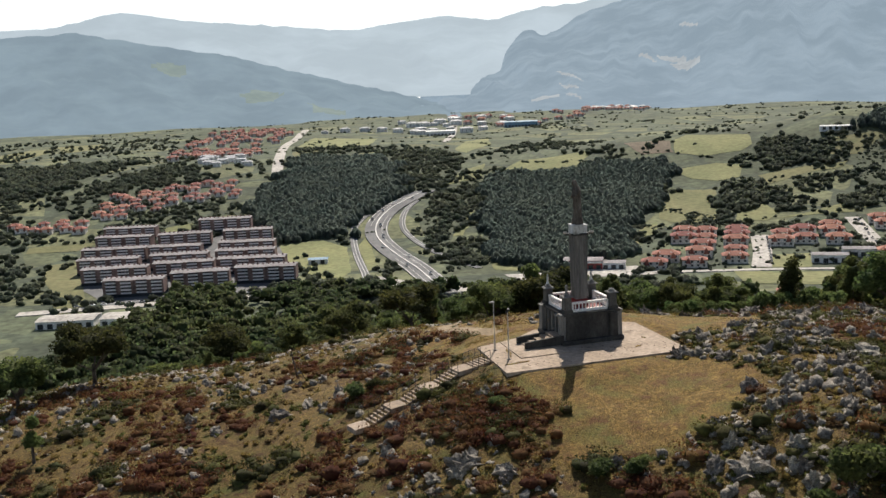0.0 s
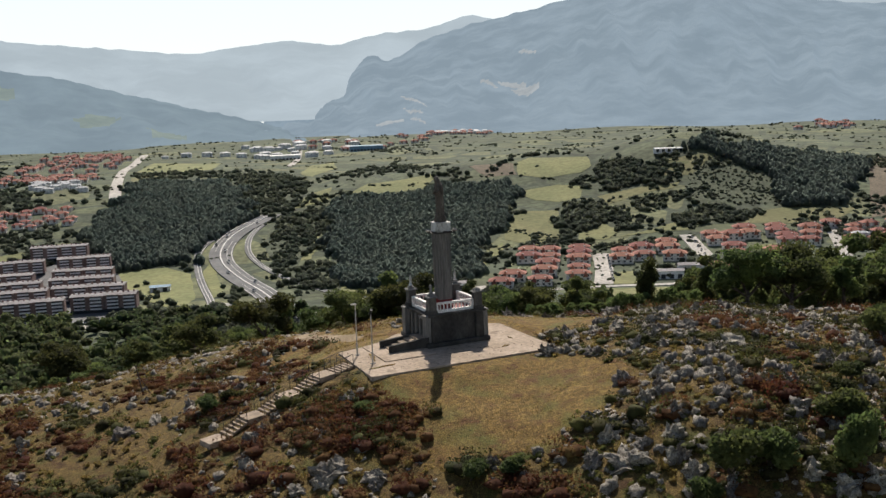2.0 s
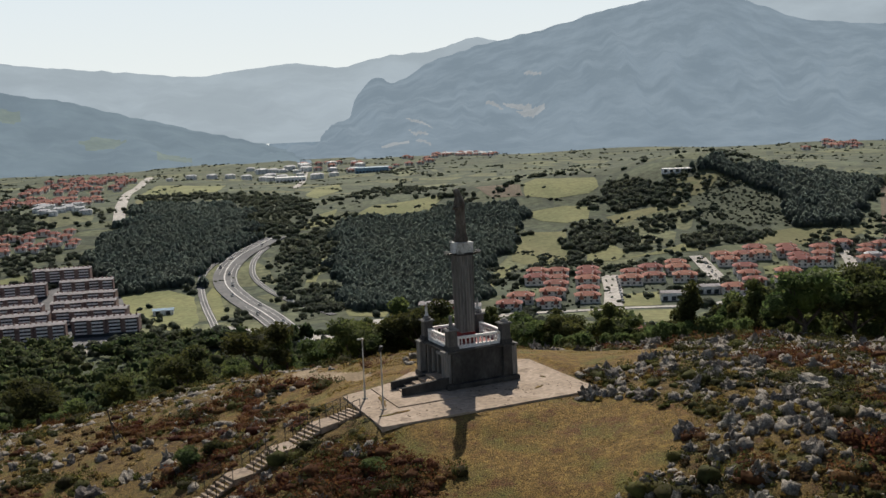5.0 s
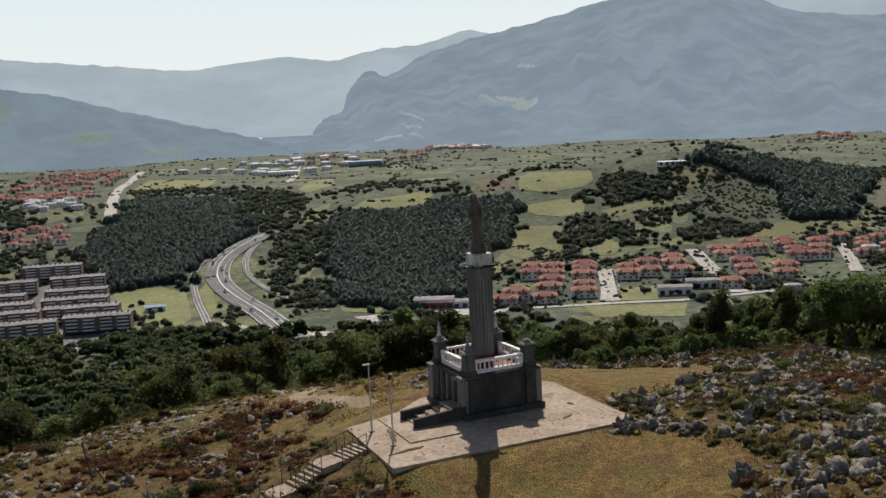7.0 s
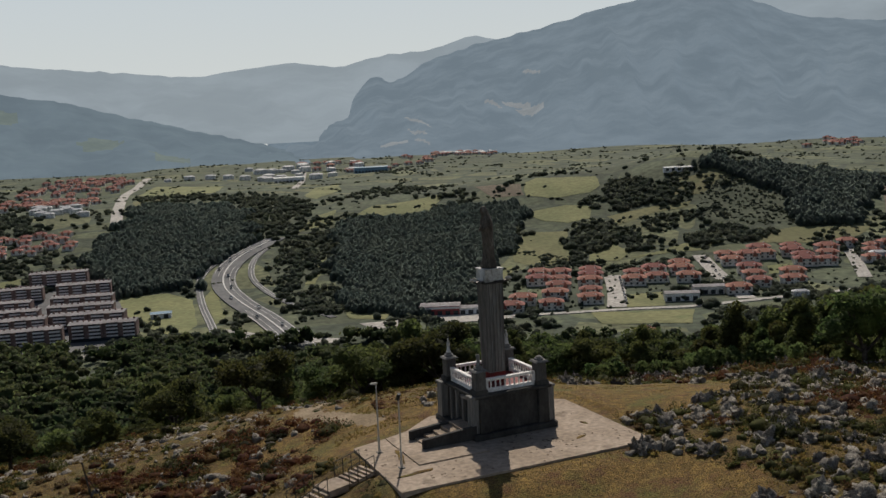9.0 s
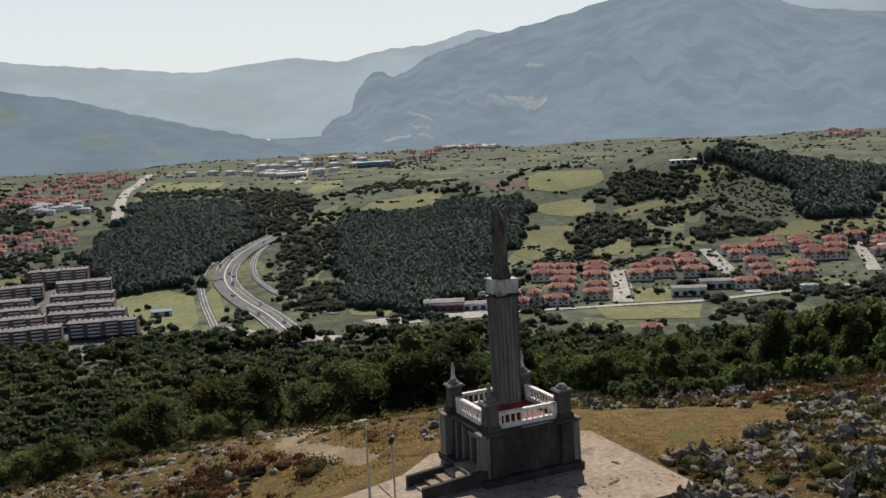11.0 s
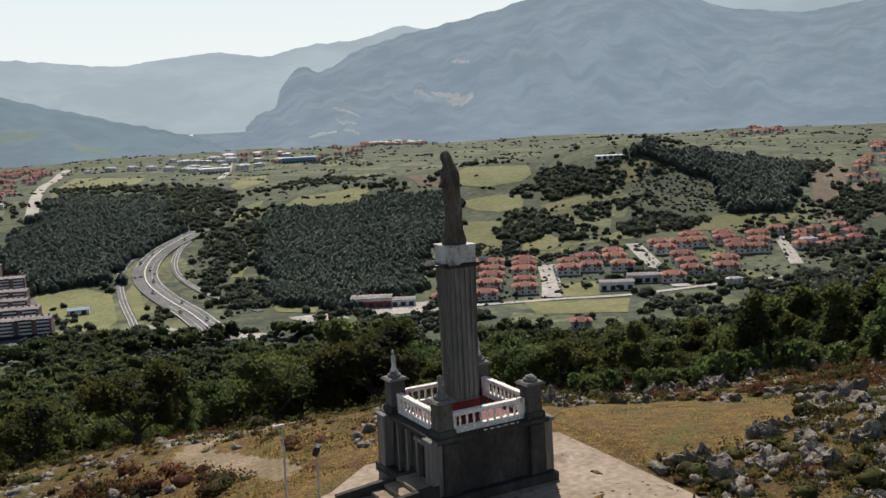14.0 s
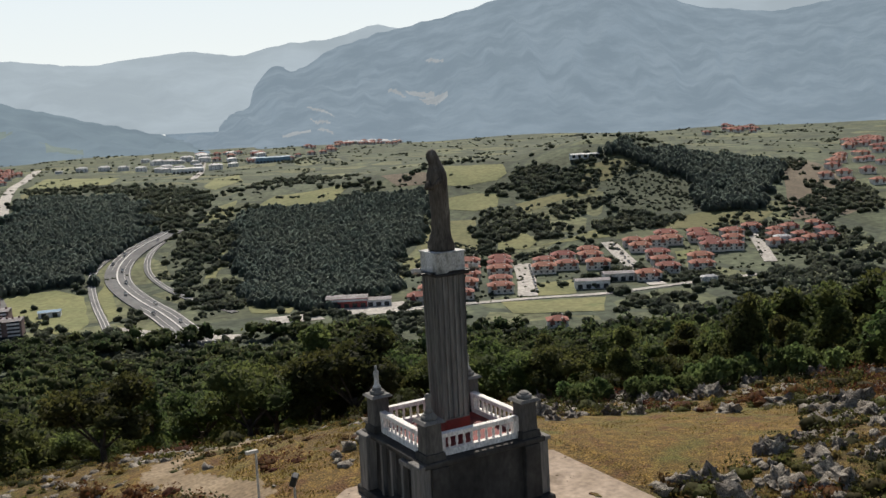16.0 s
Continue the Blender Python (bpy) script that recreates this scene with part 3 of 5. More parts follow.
statue.matrix_world = pose(0, 0, 9.58)
tagged(statue, "dark weathered robed statue on the column block", "statue")
small_rings = ((0, 0.15, 0.15, 0, 0), (0.06, 0.15, 0.15, 0, 0), (0.1, 0.11, 0.11, 0, 0), (0.3, 0.085, 0.09, 0, 0), (0.5, 0.10, 0.12, 0, 0), (0.62, 0.10, 0.12, 0, 0), (0.68, 0.04, 0.05, 0, 0), (0.76, 0.06, 0.06, -0.01, 0), (0.84, 0.05, 0.05, -0.01, 0), (0.87, 0.02, 0.02, 0, 0))
first = part("statuette", figure(small_rings, 12, 0.05), BLOCK_WHITE, smooth=True)
first.matrix_world = pose(-2.02, 2.02, 4.28)
tagged(first, "small grey stone figure on a corner post", "statuette", "figures on the posts")
copy_thing(first, pose(2.02, 2.02, 4.28))
third = part("statuette", figure(small_rings[:7], 12, 0.05), GREY_STONE, smooth=True)
third.matrix_world = pose(-2.02, -2.02, 4.28, 0, 0, 40)
tagged(third, "broken grey stone figure on a corner post", "statuette", "figures on the posts")

door = new("doorway")
door.parent = monument
part("door_panel", block(-2.40, -2.34, -1.95, -0.95, 0.85, 2.15, bevel=0), DARK_METAL, door, "dark closed door")
for y0 in (-2.12, -0.97):
    part("jamb", block(-2.62, -2.3, y0, y0 + 0.18, 0.36, 2.2, bevel=0.01), GREY_STONE, door)
part("lintel", block(-2.66, -2.3, -2.16, -0.75, 2.2, 2.36, bevel=0.01), GREY_STONE, door)
for y0 in (0.15, 0.95):
    part("panel_strip", block(-2.50, -2.3, y0, y0 + 0.16, 0.36, 2.36, bevel=0.01), GREY_STONE, door)

stairs = thing("entrance_steps", -2.6, -1.4, 0, "short flight of stone steps between low walls", "steps")
for i in range(5):
    part("step", block(-3.0 + 0.55 * i, 0.1, -0.85, 0.85, 0.16 * i, 0.16 * (i + 1), bevel=0.015), CONCRETE, stairs, "pale worn stone step")
for y0 in (-1.1, 0.85):
    bm = box(bmesh.new(), -3.3, 0.1, y0, y0 + 0.26, 0.0, 0.6)
    for v in bm.verts:
        if v.co.z > 0.5 and v.co.x > -1:
            v.co.z = 0.86
    bmesh.ops.bevel(bm, geom=bm.edges[:], offset=0.02, segments=1, affect='EDGES')
    part("side_wall", bm, DARK_STONE, stairs, "low dark stone side wall")
bm = bmesh.new()
rim = ((-7.1, -4.6), (-2.8, -4.6), (-2.8, -2.8), (-2.8, 2.9), (-5.0, 1.4), (-7.0, 0.6))
low_, up_ = [bm.verts.new((x, y, 0.0)) for x, y in rim], [bm.verts.new((x, y, 0.07)) for x, y in rim]
bm.faces.new(up_)
for i in range(len(rim)):
    j = (i + 1) % len(rim)
    bm.faces.new((low_[i], low_[j], up_[j], up_[i]))
tagged(part("terrace_slab", bm, CONCRETE), "worn concrete slab before the entrance steps", "slab", kind="structure")
# Cracks and grass seams in the terrace.
for x0, y0, l_, rz in ((-7.6, -5.6, 2.2, 8), (-7.4, -2.6, 2.4, 78), (2.8, -5.2, 0.8, 20), (4.4, -3.0, 0.6, 100), (3.4, -0.8, 0.5, 40)):
    bm = bmesh.new()
    ring = [bm.verts.new((l_ / 2 * math.cos(a_) * (1 + 0.2 * math.sin(3 * a_ + x0)), (0.09 + 0.05 * l_ / 2) * math.sin(a_) * (1 + 0.35 * math.sin(5 * a_ + y0)), 0.0)) for a_ in [2 * math.pi * k / 18 for k in range(18)]]
    top_ = bm.faces.new(ring)
    r_ = bmesh.ops.extrude_face_region(bm, geom=[top_])
    bmesh.ops.translate(bm, verts=[g for g in r_["geom"] if isinstance(g, bmesh.types.BMVert)], vec=(0, 0, 0.035))
    seam = part("grass_seam", bm, DRY_GRASS)
    seam.matrix_world = pose(x0, y0, 0.0, 0, 0, rz)
    tagged(seam, "dry grass growing in a crack of the terrace", "grass", "cracks in the terrace")

# ---- lamp posts ----
def lamp(x, y, lean, kind):
    ob = thing("lamp_post", x, y, 0, "slim grey metal lamp post at the terrace edge" if kind else "grey metal post carrying a dark floodlight", "lamp post", rz=0)
    h = 4.0 if kind else 3.8
    part("pole", rod(rod(bmesh.new(), (0, 0, 0), (0, 0, 0.9), 0.075), (0, 0, 0.85), (lean, 0, h), 0.05, 0.04), POLE_METAL, ob)
    if kind:
        part("lamp_head", block(lean - 0.35, lean + 0.08, -0.07, 0.07, h - 0.02, h + 0.09), POLE_METAL, ob)
    else:
        bm = block(-0.22, 0.22, -0.1, 0.1, -0.15, 0.17, bevel=0.03)
        bmesh.ops.transform(bm, verts=bm.verts, matrix=pose(lean, 0, h + 0.16, 20, 0, 60))
        part("floodlight", bm, DARK_METAL, ob, "dark box floodlight")
    part("base_plate", block(-0.16, 0.16, -0.16, 0.16, 0, 0.03, bevel=0.005), DARK_METAL, ob)


lamp(-8.16, -1.36, 0.02, True)
lamp(-8.05, -4.4, 0.02, False)


# ---- stairway down the hill ----
stairway = thing("stairway", -9.5, -3.2, 0, "weathered concrete stairway with landings and thin rails", "stairway")
A, B = Vector((-9.5, -3.2, -0.05)), Vector((-21.3, -6.4, 0))
along_ = (B - A).normalized()
side_ = Vector((-along_.y, along_.x, 0))
yaw = math.degrees(math.atan2(along_.y, along_.x))
total = (B - A).length
pos, kind_list = 0.0, []
while pos < total - 0.2:
    kind_list.append((pos, 6)) if len(kind_list) < 4 else None
    pos += total / 4
flat_z = lambda d: height(*(A + along_ * d).xy) + 0.06
end_z = -0.02
step_mesh = None
for d0, n_steps in kind_list:
    run = total / 4
    flight, land = run * 0.62, run * 0.38
    z0, z1 = flat_z(d0), flat_z(d0 + flight)
    z0 = end_z
    z1 = min(z1, z0 - 0.3)
    end_z = z1 - 0.08
    for i in range(n_steps):
        d = d0 + flight * (i + 0.5) / n_steps
        z = z0 + (z1 - z0) * (i + 1) / n_steps
        if step_mesh is None:
            st = part("step", block(-0.095, 0.095, -0.72, 0.72, -0.1, 0.0, bevel=0.012), CONCRETE, stairway)
            step_mesh = st.data
        else:
            st = new("step", step_mesh)
            st.parent = stairway
        c = A + along_ * d
        st.matrix_basis = Matrix.Translation((9.5, 3.2, 0)) @ pose(c.x, c.y, z, 0, 0, yaw)
    c = A + along_ * (d0 + flight + land / 2)
    bm = block(-land / 2 - 0.05, land / 2 + 0.05, -0.72, 0.72, -0.4, 0.0, bevel=0.015)
    for v in bm.verts:
        v.co.z += -0.06 * v.co.x
    bmesh.ops.transform(bm, verts=bm.verts, matrix=Matrix.Translation((9.5, 3.2, 0)) @ pose(c.x, c.y, z1 - 0.02, 0, 0, yaw))
    part("landing", bm, CONCRETE, stairway)
    for sgn in (-0.6, 0.6):
        a, b = A + along_ * d0 + side_ * sgn + Vector((9.5, 3.2, 0)), A + along_ * (d0 + flight) + side_ * sgn + Vector((9.5, 3.2, 0))
        bm = rod(bmesh.new(), (a.x, a.y, z0 - 0.22), (b.x, b.y, z1 - 0.2), 0.1, sides=4)
        part("stringer", bm, CONCRETE, stairway)
    for sgn in (-1, 1):
        rail = new("handrail")
        rail.parent = stairway
        tops = []
        for i in range(4):
            d = d0 + flight * (i + 0.2) / 3.4
            p = A + along_ * d + side_ * sgn * 0.7 + Vector((9.5, 3.2, 0))
            z = z0 + (z1 - z0) * (d - d0) / flight
            part("rail_post", rod(bmesh.new(), (p.x, p.y, z - 0.2), (p.x, p.y, z + 0.85), 0.022, sides=6), DARK_METAL, rail)
            tops.append((p.x, p.y, z + 0.85))
        p, q = tops[0], tops[-1]
        part("rail", rod(bmesh.new(), p, q, 0.024, sides=6), DARK_METAL, rail)
        part("lower_rail", rod(bmesh.new(), (p[0], p[1], p[2] - 0.4), (q[0], q[1], q[2] - 0.4), 0.016, sides=6), DARK_METAL, rail)

# ---- vegetation ----
def fast_mesh(name, V, F, material, parent=None, smooth=False):
    me = bpy.data.meshes.new(name)
    V, F = np.asarray(V, np.float32), np.asarray(F, np.int32)
    k = F.shape[1]
    me.vertices.add(len(V))
    me.vertices.foreach_set("co", V.ravel())
    me.loops.add(F.size)
    me.loops.foreach_set("vertex_index", F.ravel())
    me.polygons.add(len(F))
    me.polygons.foreach_set("loop_start", np.arange(0, F.size, k, dtype=np.int32))
    me.update(calc_edges=True)
    me.validate()
    if smooth:
        me.polygons.foreach_set("use_smooth", [True] * len(me.polygons))
    me.materials.append(material)
    ob = new(name, me)
    if parent:
        ob.parent = parent
    return ob


def leaf_cloud(rng, lobes, n, size):
    """Small leaf blades scattered over the shells of several lobes (x, y, z, rx, ry, rz)."""
    w = np.array([l[3] * l[5] for l in lobes])
    pick = rng.choice(len(lobes), n, p=w / w.sum())
    L = np.array(lobes)[pick]
    d = rng.normal(size=(n, 3))
    d /= np.linalg.norm(d, axis=1)[:, None]
    d[:, 2] = np.where(d[:, 2] < -0.35, -d[:, 2], d[:, 2])
    c = L[:, :3] + d * L[:, 3:6] * rng.uniform(0.72, 1.08, (n, 1))
    a = rng.normal(size=(n, 3))
    a /= np.linalg.norm(a, axis=1)[:, None]
    b = np.cross(a, rng.normal(size=(n, 3)))
    b /= np.linalg.norm(b, axis=1)[:, None]
    s = size * rng.uniform(0.6, 1.4, (n, 1))
    V = np.stack([c - a * s, c - b * s * 0.6, c + a * s, c + b * s * 0.6], 1).reshape(-1, 3)
    return V, np.arange(4 * n).reshape(-1, 4)


def lump(rng, lobes, div=1):
    """Uneven dark inner masses that fill a crown, in quads."""
    V, F, base = [], [], 0
    for x, y, z, rx, ry, rz in lobes:
        bm = bmesh.new()
        bmesh.ops.create_cube(bm, size=1.2)
        bmesh.ops.subdivide_edges(bm, edges=bm.edges[:], cuts=div, use_grid_fill=True)
        for v in bm.verts:
            k = v.co.normalized() * rng.uniform(0.55, 1.04)
            v.co = (x + k.x * rx, y + k.y * ry, z + k.z * rz)
        bm.verts.index_update()
        V += [tuple(v.co) for v in bm.verts]
        F += [tuple(base + v.index for v in f.verts) for f in bm.faces]
        base = len(V)
        bm.free()
    return np.array(V), np.array(F)


def join(pieces):
    V, F, base = [], [], 0
    for v, f in pieces:
        V.append(v)
        F.append(f + base)
        base += len(v)
    return np.concatenate(V), np.concatenate(F)


def placed(template, spots):
    """A template set down at many spots (x, y, z, scale, stretch, turn)."""
    v, f = template
    spots = np.asarray(spots, float)
    c, s_ = np.cos(spots[:, 5]), np.sin(spots[:, 5])
    X = (v[None, :, 0] * c[:, None] - v[None, :, 1] * s_[:, None]) * spots[:, 3:4] + spots[:, 0:1]
    Y = (v[None, :, 0] * s_[:, None] + v[None, :, 1] * c[:, None]) * spots[:, 3:4] + spots[:, 1:2]
    Z = v[None, :, 2] * (spots[:, 3] * spots[:, 4])[:, None] + spots[:, 2:3]
    V = np.stack([X, Y, Z], 2).reshape(-1, 3)
    F = (f[None] + (np.arange(len(spots)) * len(v))[:, None, None]).reshape(-1, f.shape[1])
    return V, F


def broad_lobes(rng, n=9):
    out = [(0, 0, 0.62, 0.30, 0.30, 0.26)]
    for i in range(n):
        a, h = rng.uniform(0, 6.28), rng.uniform(0.42, 0.86)
        r = 0.30 * math.sqrt(max(0.1, 1 - ((h - 0.6) / 0.36) ** 2))
        k = rng.uniform(0.13, 0.2)
        out.append((r * math.cos(a), r * math.sin(a), h, k, k, k * 0.85))
    return out


def pine_lobes(rng, n=9):
    out = []
    for i in range(n):
        h = 0.34 + 0.6 * i / n
        r = 0.13 * (1.2 - h)
        a = rng.uniform(0, 6.28)
        k = 0.16 * (1.25 - h) + 0.02
        out.append((r * math.cos(a), r * math.sin(a), h, k, k, 0.085))
    return out


def tall_lobes(rng, n=10):
    out = []
    for i in range(n):
        h = rng.uniform(0.36, 0.93)
        a, r = rng.uniform(0, 6.28), rng.uniform(0.02, 0.14) * (1.3 - h)
        k = rng.uniform(0.07, 0.13)
        out.append((r * math.cos(a), r * math.sin(a), h, k, k, k * 0.95))
    return out


def make_tree(rng, lobes, label, category, leaves, size, low=0.3):
    """One tree of height 1, scaled when set down: trunk with limbs, crown of leaves."""
    ob = new("tree")
    tagged(ob, label, category)
    bm = bmesh.new()
    rod(bm, (0, 0, -0.06), (0.01, 0, low + 0.1), 0.032, 0.02, 7)
    for l in lobes[1:7]:
        rod(bm, (0.005, 0, low), (l[0], l[1], l[2]), 0.014, 0.005, 5)
    part("trunk", bm, BARK, ob)
    crown = join([leaf_cloud(rng, lobes, leaves, size), lump(rng, [(l[0], l[1], l[2], l[3] * 0.8, l[4] * 0.8, l[5] * 0.8) for l in lobes], 1)])
    fast_mesh("crown", *crown, LEAVES, ob)
    return ob


trng = np.random.RandomState(11)
OAKS = [make_tree(trng, broad_lobes(trng, 10 + k), "broad dark green tree with a rounded uneven crown", "tree", 2600, 0.021, 0.25) for k in range(4)]
TALLS = [make_tree(trng, tall_lobes(trng, 12 + k), "tall slim tree with a loose dark crown", "tree", 2000, 0.018, 0.4) for k in range(3)]
PINES = [make_tree(trng, pine_lobes(trng, 10 + k), "dark green conifer on the slope", "tree", 2000, 0.018, 0.3) for k in range(2)]
BUSHES = []
for k in range(3):
    lobes = [(trng.uniform(-0.32, 0.32), trng.uniform(-0.32, 0.32), trng.uniform(0.25, 0.7), 0.3, 0.3, 0.3) for _ in range(7)]
    b = new("bush")
    tagged(b, "dense dark green bush among the rocks", "bush")
    bm = bmesh.new()
    for l in lobes[:4]:
        rod(bm, (0, 0, -0.1), l[:3], 0.03, 0.012, 5)
    part("stem", bm, BARK, b)
    fast_mesh("foliage", *join([leaf_cloud(trng, lobes, 1500, 0.05), lump(trng, [(l[0], l[1], l[2], 0.24, 0.24, 0.24) for l in lobes], 2)]), LEAVES, b)
    BUSHES.append(b)


SPROUTS = []
for k in range(2):
    lobes = [(trng.uniform(-0.25, 0.25), trng.uniform(-0.25, 0.25), trng.uniform(0.25, 0.8), 0.2, 0.2, 0.26) for _ in range(7)]
    b = new("sapling")
    tagged(b, "bright green young saplings on the crest", "sapling", "saplings along the crest")
    bm = bmesh.new()
    for l in lobes[:4]:
        rod(bm, (0, 0, -0.1), l[:3], 0.02, 0.008, 5)
    part("stem", bm, BARK, b)
    fast_mesh("foliage", *leaf_cloud(trng, lobes, 420, 0.075), SAPLING, b)
    SPROUTS.append(b)

used = set()


def plant(kinds, k, x, y, h, spread=1.0, turn=0.0):
    src = kinds[k % len(kinds)]
    m = pose(x, y, height(x, y) - (0.10 * h if kinds is not BUSHES and kinds is not SPROUTS else 0), 0, 0, turn)
    if src.name in used:
        src.scale = (h * spread, h * spread, h)
        return copy_thing(src, m)
    used.add(src.name)
    src.matrix_basis = m @ Matrix.Diagonal((h * spread, h * spread, h, 1))
    return src


# Single bushes and trees that stand out.
for i, (x, y, h, w) in enumerate(((15.0, -27.6, 3.4, 1.0), (17.0, -26.5, 2.9, 1.1), (8.1, -33.8, 4.6, 0.55), (9.6, -34.5, 4.0, 0.6), (3.1, -31.2, 2.8, 1.1), (5.2, -32.0, 2.6, 1.2), (0.5, -32.2, 1.9, 1.0),
                                  (27.6, -19.8, 2.4, 1.3), (29.5, -18.0, 2.8, 1.0), (-6.0, -22.5, 1.2, 1.5), (-8.5, -21.5, 1.3, 1.5), (12.0, -31.0, 2.4, 1.2), (-11.5, -11.5, 0.9, 1.8), (-19.5, -0.5, 1.3, 1.5), (-17.8, 0.4, 1.1, 1.6))):
    plant(BUSHES, i, x, y, h, w, i * 67)
for i, (x, y, h, kind, w) in enumerate(((-48, 24, 7, OAKS, 1.1), (-41, 27, 4.5, OAKS, 1.2), (-45, 7, 4.5, TALLS, 1.2), (-14, 32, 8, OAKS, 1.15), (-27, 33, 5.5, OAKS, 1.2), (-7, 31, 6.5, OAKS, 1.2), (-20, 36, 7, OAKS, 1.1), (2, 30, 6.5, OAKS, 1.1),
                                       (8, 33, 9.5, TALLS, 1.0), (6, 36, 8, TALLS, 1.0), (37, 6, 7.5, OAKS, 1.2), (41, 4, 8, OAKS, 1.15), (45, 1, 7, TALLS, 1.3), (31, 15, 7, TALLS, 1.2), (26, 21, 6.5, TALLS, 1.1), (38, 14, 8, TALLS, 1.2), (23, 26, 6.5, TALLS, 1.1), (48, 8, 9, OAKS, 1.1), (17, 29, 6.5, TALLS, 1.1), (50, -2, 8, OAKS, 1.1))):
    plant(kind, i, x, y, h, w, i * 47)

# The tall stand on the far side of the crest.
stand = []
for i in range(900):
    u, v = trng.uniform(50, 100), trng.uniform(26, 84)
    if v < 26 + (u - 50) * 0.15:
        continue
    x, y = 0.407 * u + 0.914 * v, 0.914 * u - 0.407 * v
    if all((x - p[0]) ** 2 + (y - p[1]) ** 2 > 13 for p in stand):
        stand.append((x, y))
        h = (11.5 + 6.5 * min(1, max(0, (v - 30) / 22))) * trng.uniform(0.75, 1.12)
        kind = TALLS if i % 5 else OAKS
        plant(kind, i, x, y, h, 1.1 if kind is TALLS else 0.85, i * 31)
for i, (x, y, h, kind, w) in enumerate(((77, 45, 21, OAKS, 0.8), (73, 49, 19, OAKS, 0.75), (82, 42, 20, OAKS, 0.8), (21, 61, 12.5, TALLS, 1.1), (-10, 54, 10, OAKS, 1.1))):
    plant(kind, i, x, y, h, w, i * 50)

# Young bright green growth along the crest.
for i in range(64):
    v = trng.uniform(9, 27)
    u = 21.5 + 0.13 * (v - 9) + trng.normal() * 1.2
    x, y = 0.407 * u + 0.914 * v, 0.914 * u - 0.407 * v
    plant(SPROUTS, i, x, y, trng.uniform(1.0, 1.7) + 0.9 * (v > 18), 0.8, i * 43)

# The wood on the slope below the crest.
spots_near, spots_mid, spots_far = [], [], []
for i in range(17000):
    u, v = 30 + 600 * trng.uniform() ** 1.1, trng.uniform(-1, 1) * 300
    x, y = 0.407 * u + 0.914 * v, 0.914 * u - 0.407 * v
    if abs(v) > 60 + u * 0.6:
        continue
    clear = noise.noise((x * 0.018, y * 0.018, 3))
    crest = 30 + 0.32 * max(0, -v - 12)
    if u < crest or (clear > 0.62 and u > 120) or (u > 560 and clear > 0.1) or (u > 585 and v > 20):
        continue
    if (x - 363) ** 2 + (y - 494) ** 2 < 500 or (x - 352) ** 2 + (y - 474) ** 2 < 400:
        continue
    right = v > 18
    h = trng.uniform(4.0, 7.5) + (1.5 * min(1, (v - 18) / 25) if right else 0) + (8 if u > 150 else 3.5 if u > 58 else 0) * trng.uniform()
    spot = (x, y, height(x, y) - 0.3, h, trng.uniform(0.85, 1.15), trng.uniform(0, 6.28), right)
    if u < 58 and abs(v) < 75:
        spots_near.append((x, y, h, right))
    elif u < 130:
        spots_mid.append(spot)
    else:
        spots_far.append(spot)
trng.shuffle(spots_near)
kept = []
for x, y, h, right in spots_near:
    if all((x - p[0]) ** 2 + (y - p[1]) ** 2 > 7.5 for p in kept + stand):
        kept.append((x, y, h, right))
for i, (x, y, h, right) in enumerate(kept[:230]):
    kind = (TALLS if right else OAKS) if i % 4 else (PINES if i % 8 else OAKS)
    plant(kind, i, x, y, h, 1.0 if kind is not OAKS else 1.15, i * 71)
LOBES = (broad_lobes(trng, 8), broad_lobes(trng, 9), tall_lobes(trng, 9), pine_lobes(trng, 9))
pieces = []
for spots, leaves, size, n_lump, k_lump in ((spots_mid, 150, 0.05, 6, 0.9), (spots_far, 26, 0.10, 2, 1.2)):
    shape = [join([leaf_cloud(trng, l_, leaves, size), lump(trng, [(l[0], l[1], l[2], l[3] * k_lump, l[4] * k_lump, l[5] * k_lump) for l in l_[:n_lump]], 1)]) for l_ in LOBES]
    groups = [[], [], [], []]
    for i, s_ in enumerate(spots):
        groups[(2 if i % 3 else 3) if s_[6] and i % 4 else i % 4 if i % 9 == 0 else i % 2].append(s_[:6])
    pieces += [placed(shape[k], groups[k]) for k in range(4) if groups[k]]
tagged(fast_mesh("woodland", *join(pieces), WOODS, smooth=True), "dense mixed woodland on the slope below the hill", "woods", kind="stuff")


# Heather, gorse and tufts on the hilltop.
def blocked(x, y):
    if -9.9 < x < 6.5 and -8.2 < y < 3.8:
        return True
    q = (x + 9.5) * along_.x + (y + 3.2) * along_.y
    w = abs((x + 9.5) * side_.x + (y + 3.2) * side_.y)
    return (-0.5 < q < total + 0.5 and w < 2.0) or on_track(x, y, 1.0)


srng = np.random.RandomState(23)
CLUMPS = []
for k in range(3):
    flat_lobes = [(srng.uniform(-0.55, 0.55), srng.uniform(-0.55, 0.55), srng.uniform(0.08, 0.3), 0.42, 0.42, 0.3) for _ in range(4)]
    CLUMPS.append(join([leaf_cloud(srng, flat_lobes, 150, 0.047), lump(srng, [(l[0], l[1], l[2] * 0.7, 0.4, 0.4, 0.24) for l in flat_lobes[:2]], 1)]))
heath, gorse = [], []
HEATHS = ((-12.5, -9.6), (-11.2, -11.3), (-10.3, -12.6), (-14.5, -11.1), (-12.9, -12.7), (-11.5, -14.6), (-14.2, -13.4), (-17.7, -0.6), (-19.2, -3.9), (-12.8, 5.2), (-13.4, 13.7), (-17.6, 11.4), (-11.9, 13.7))
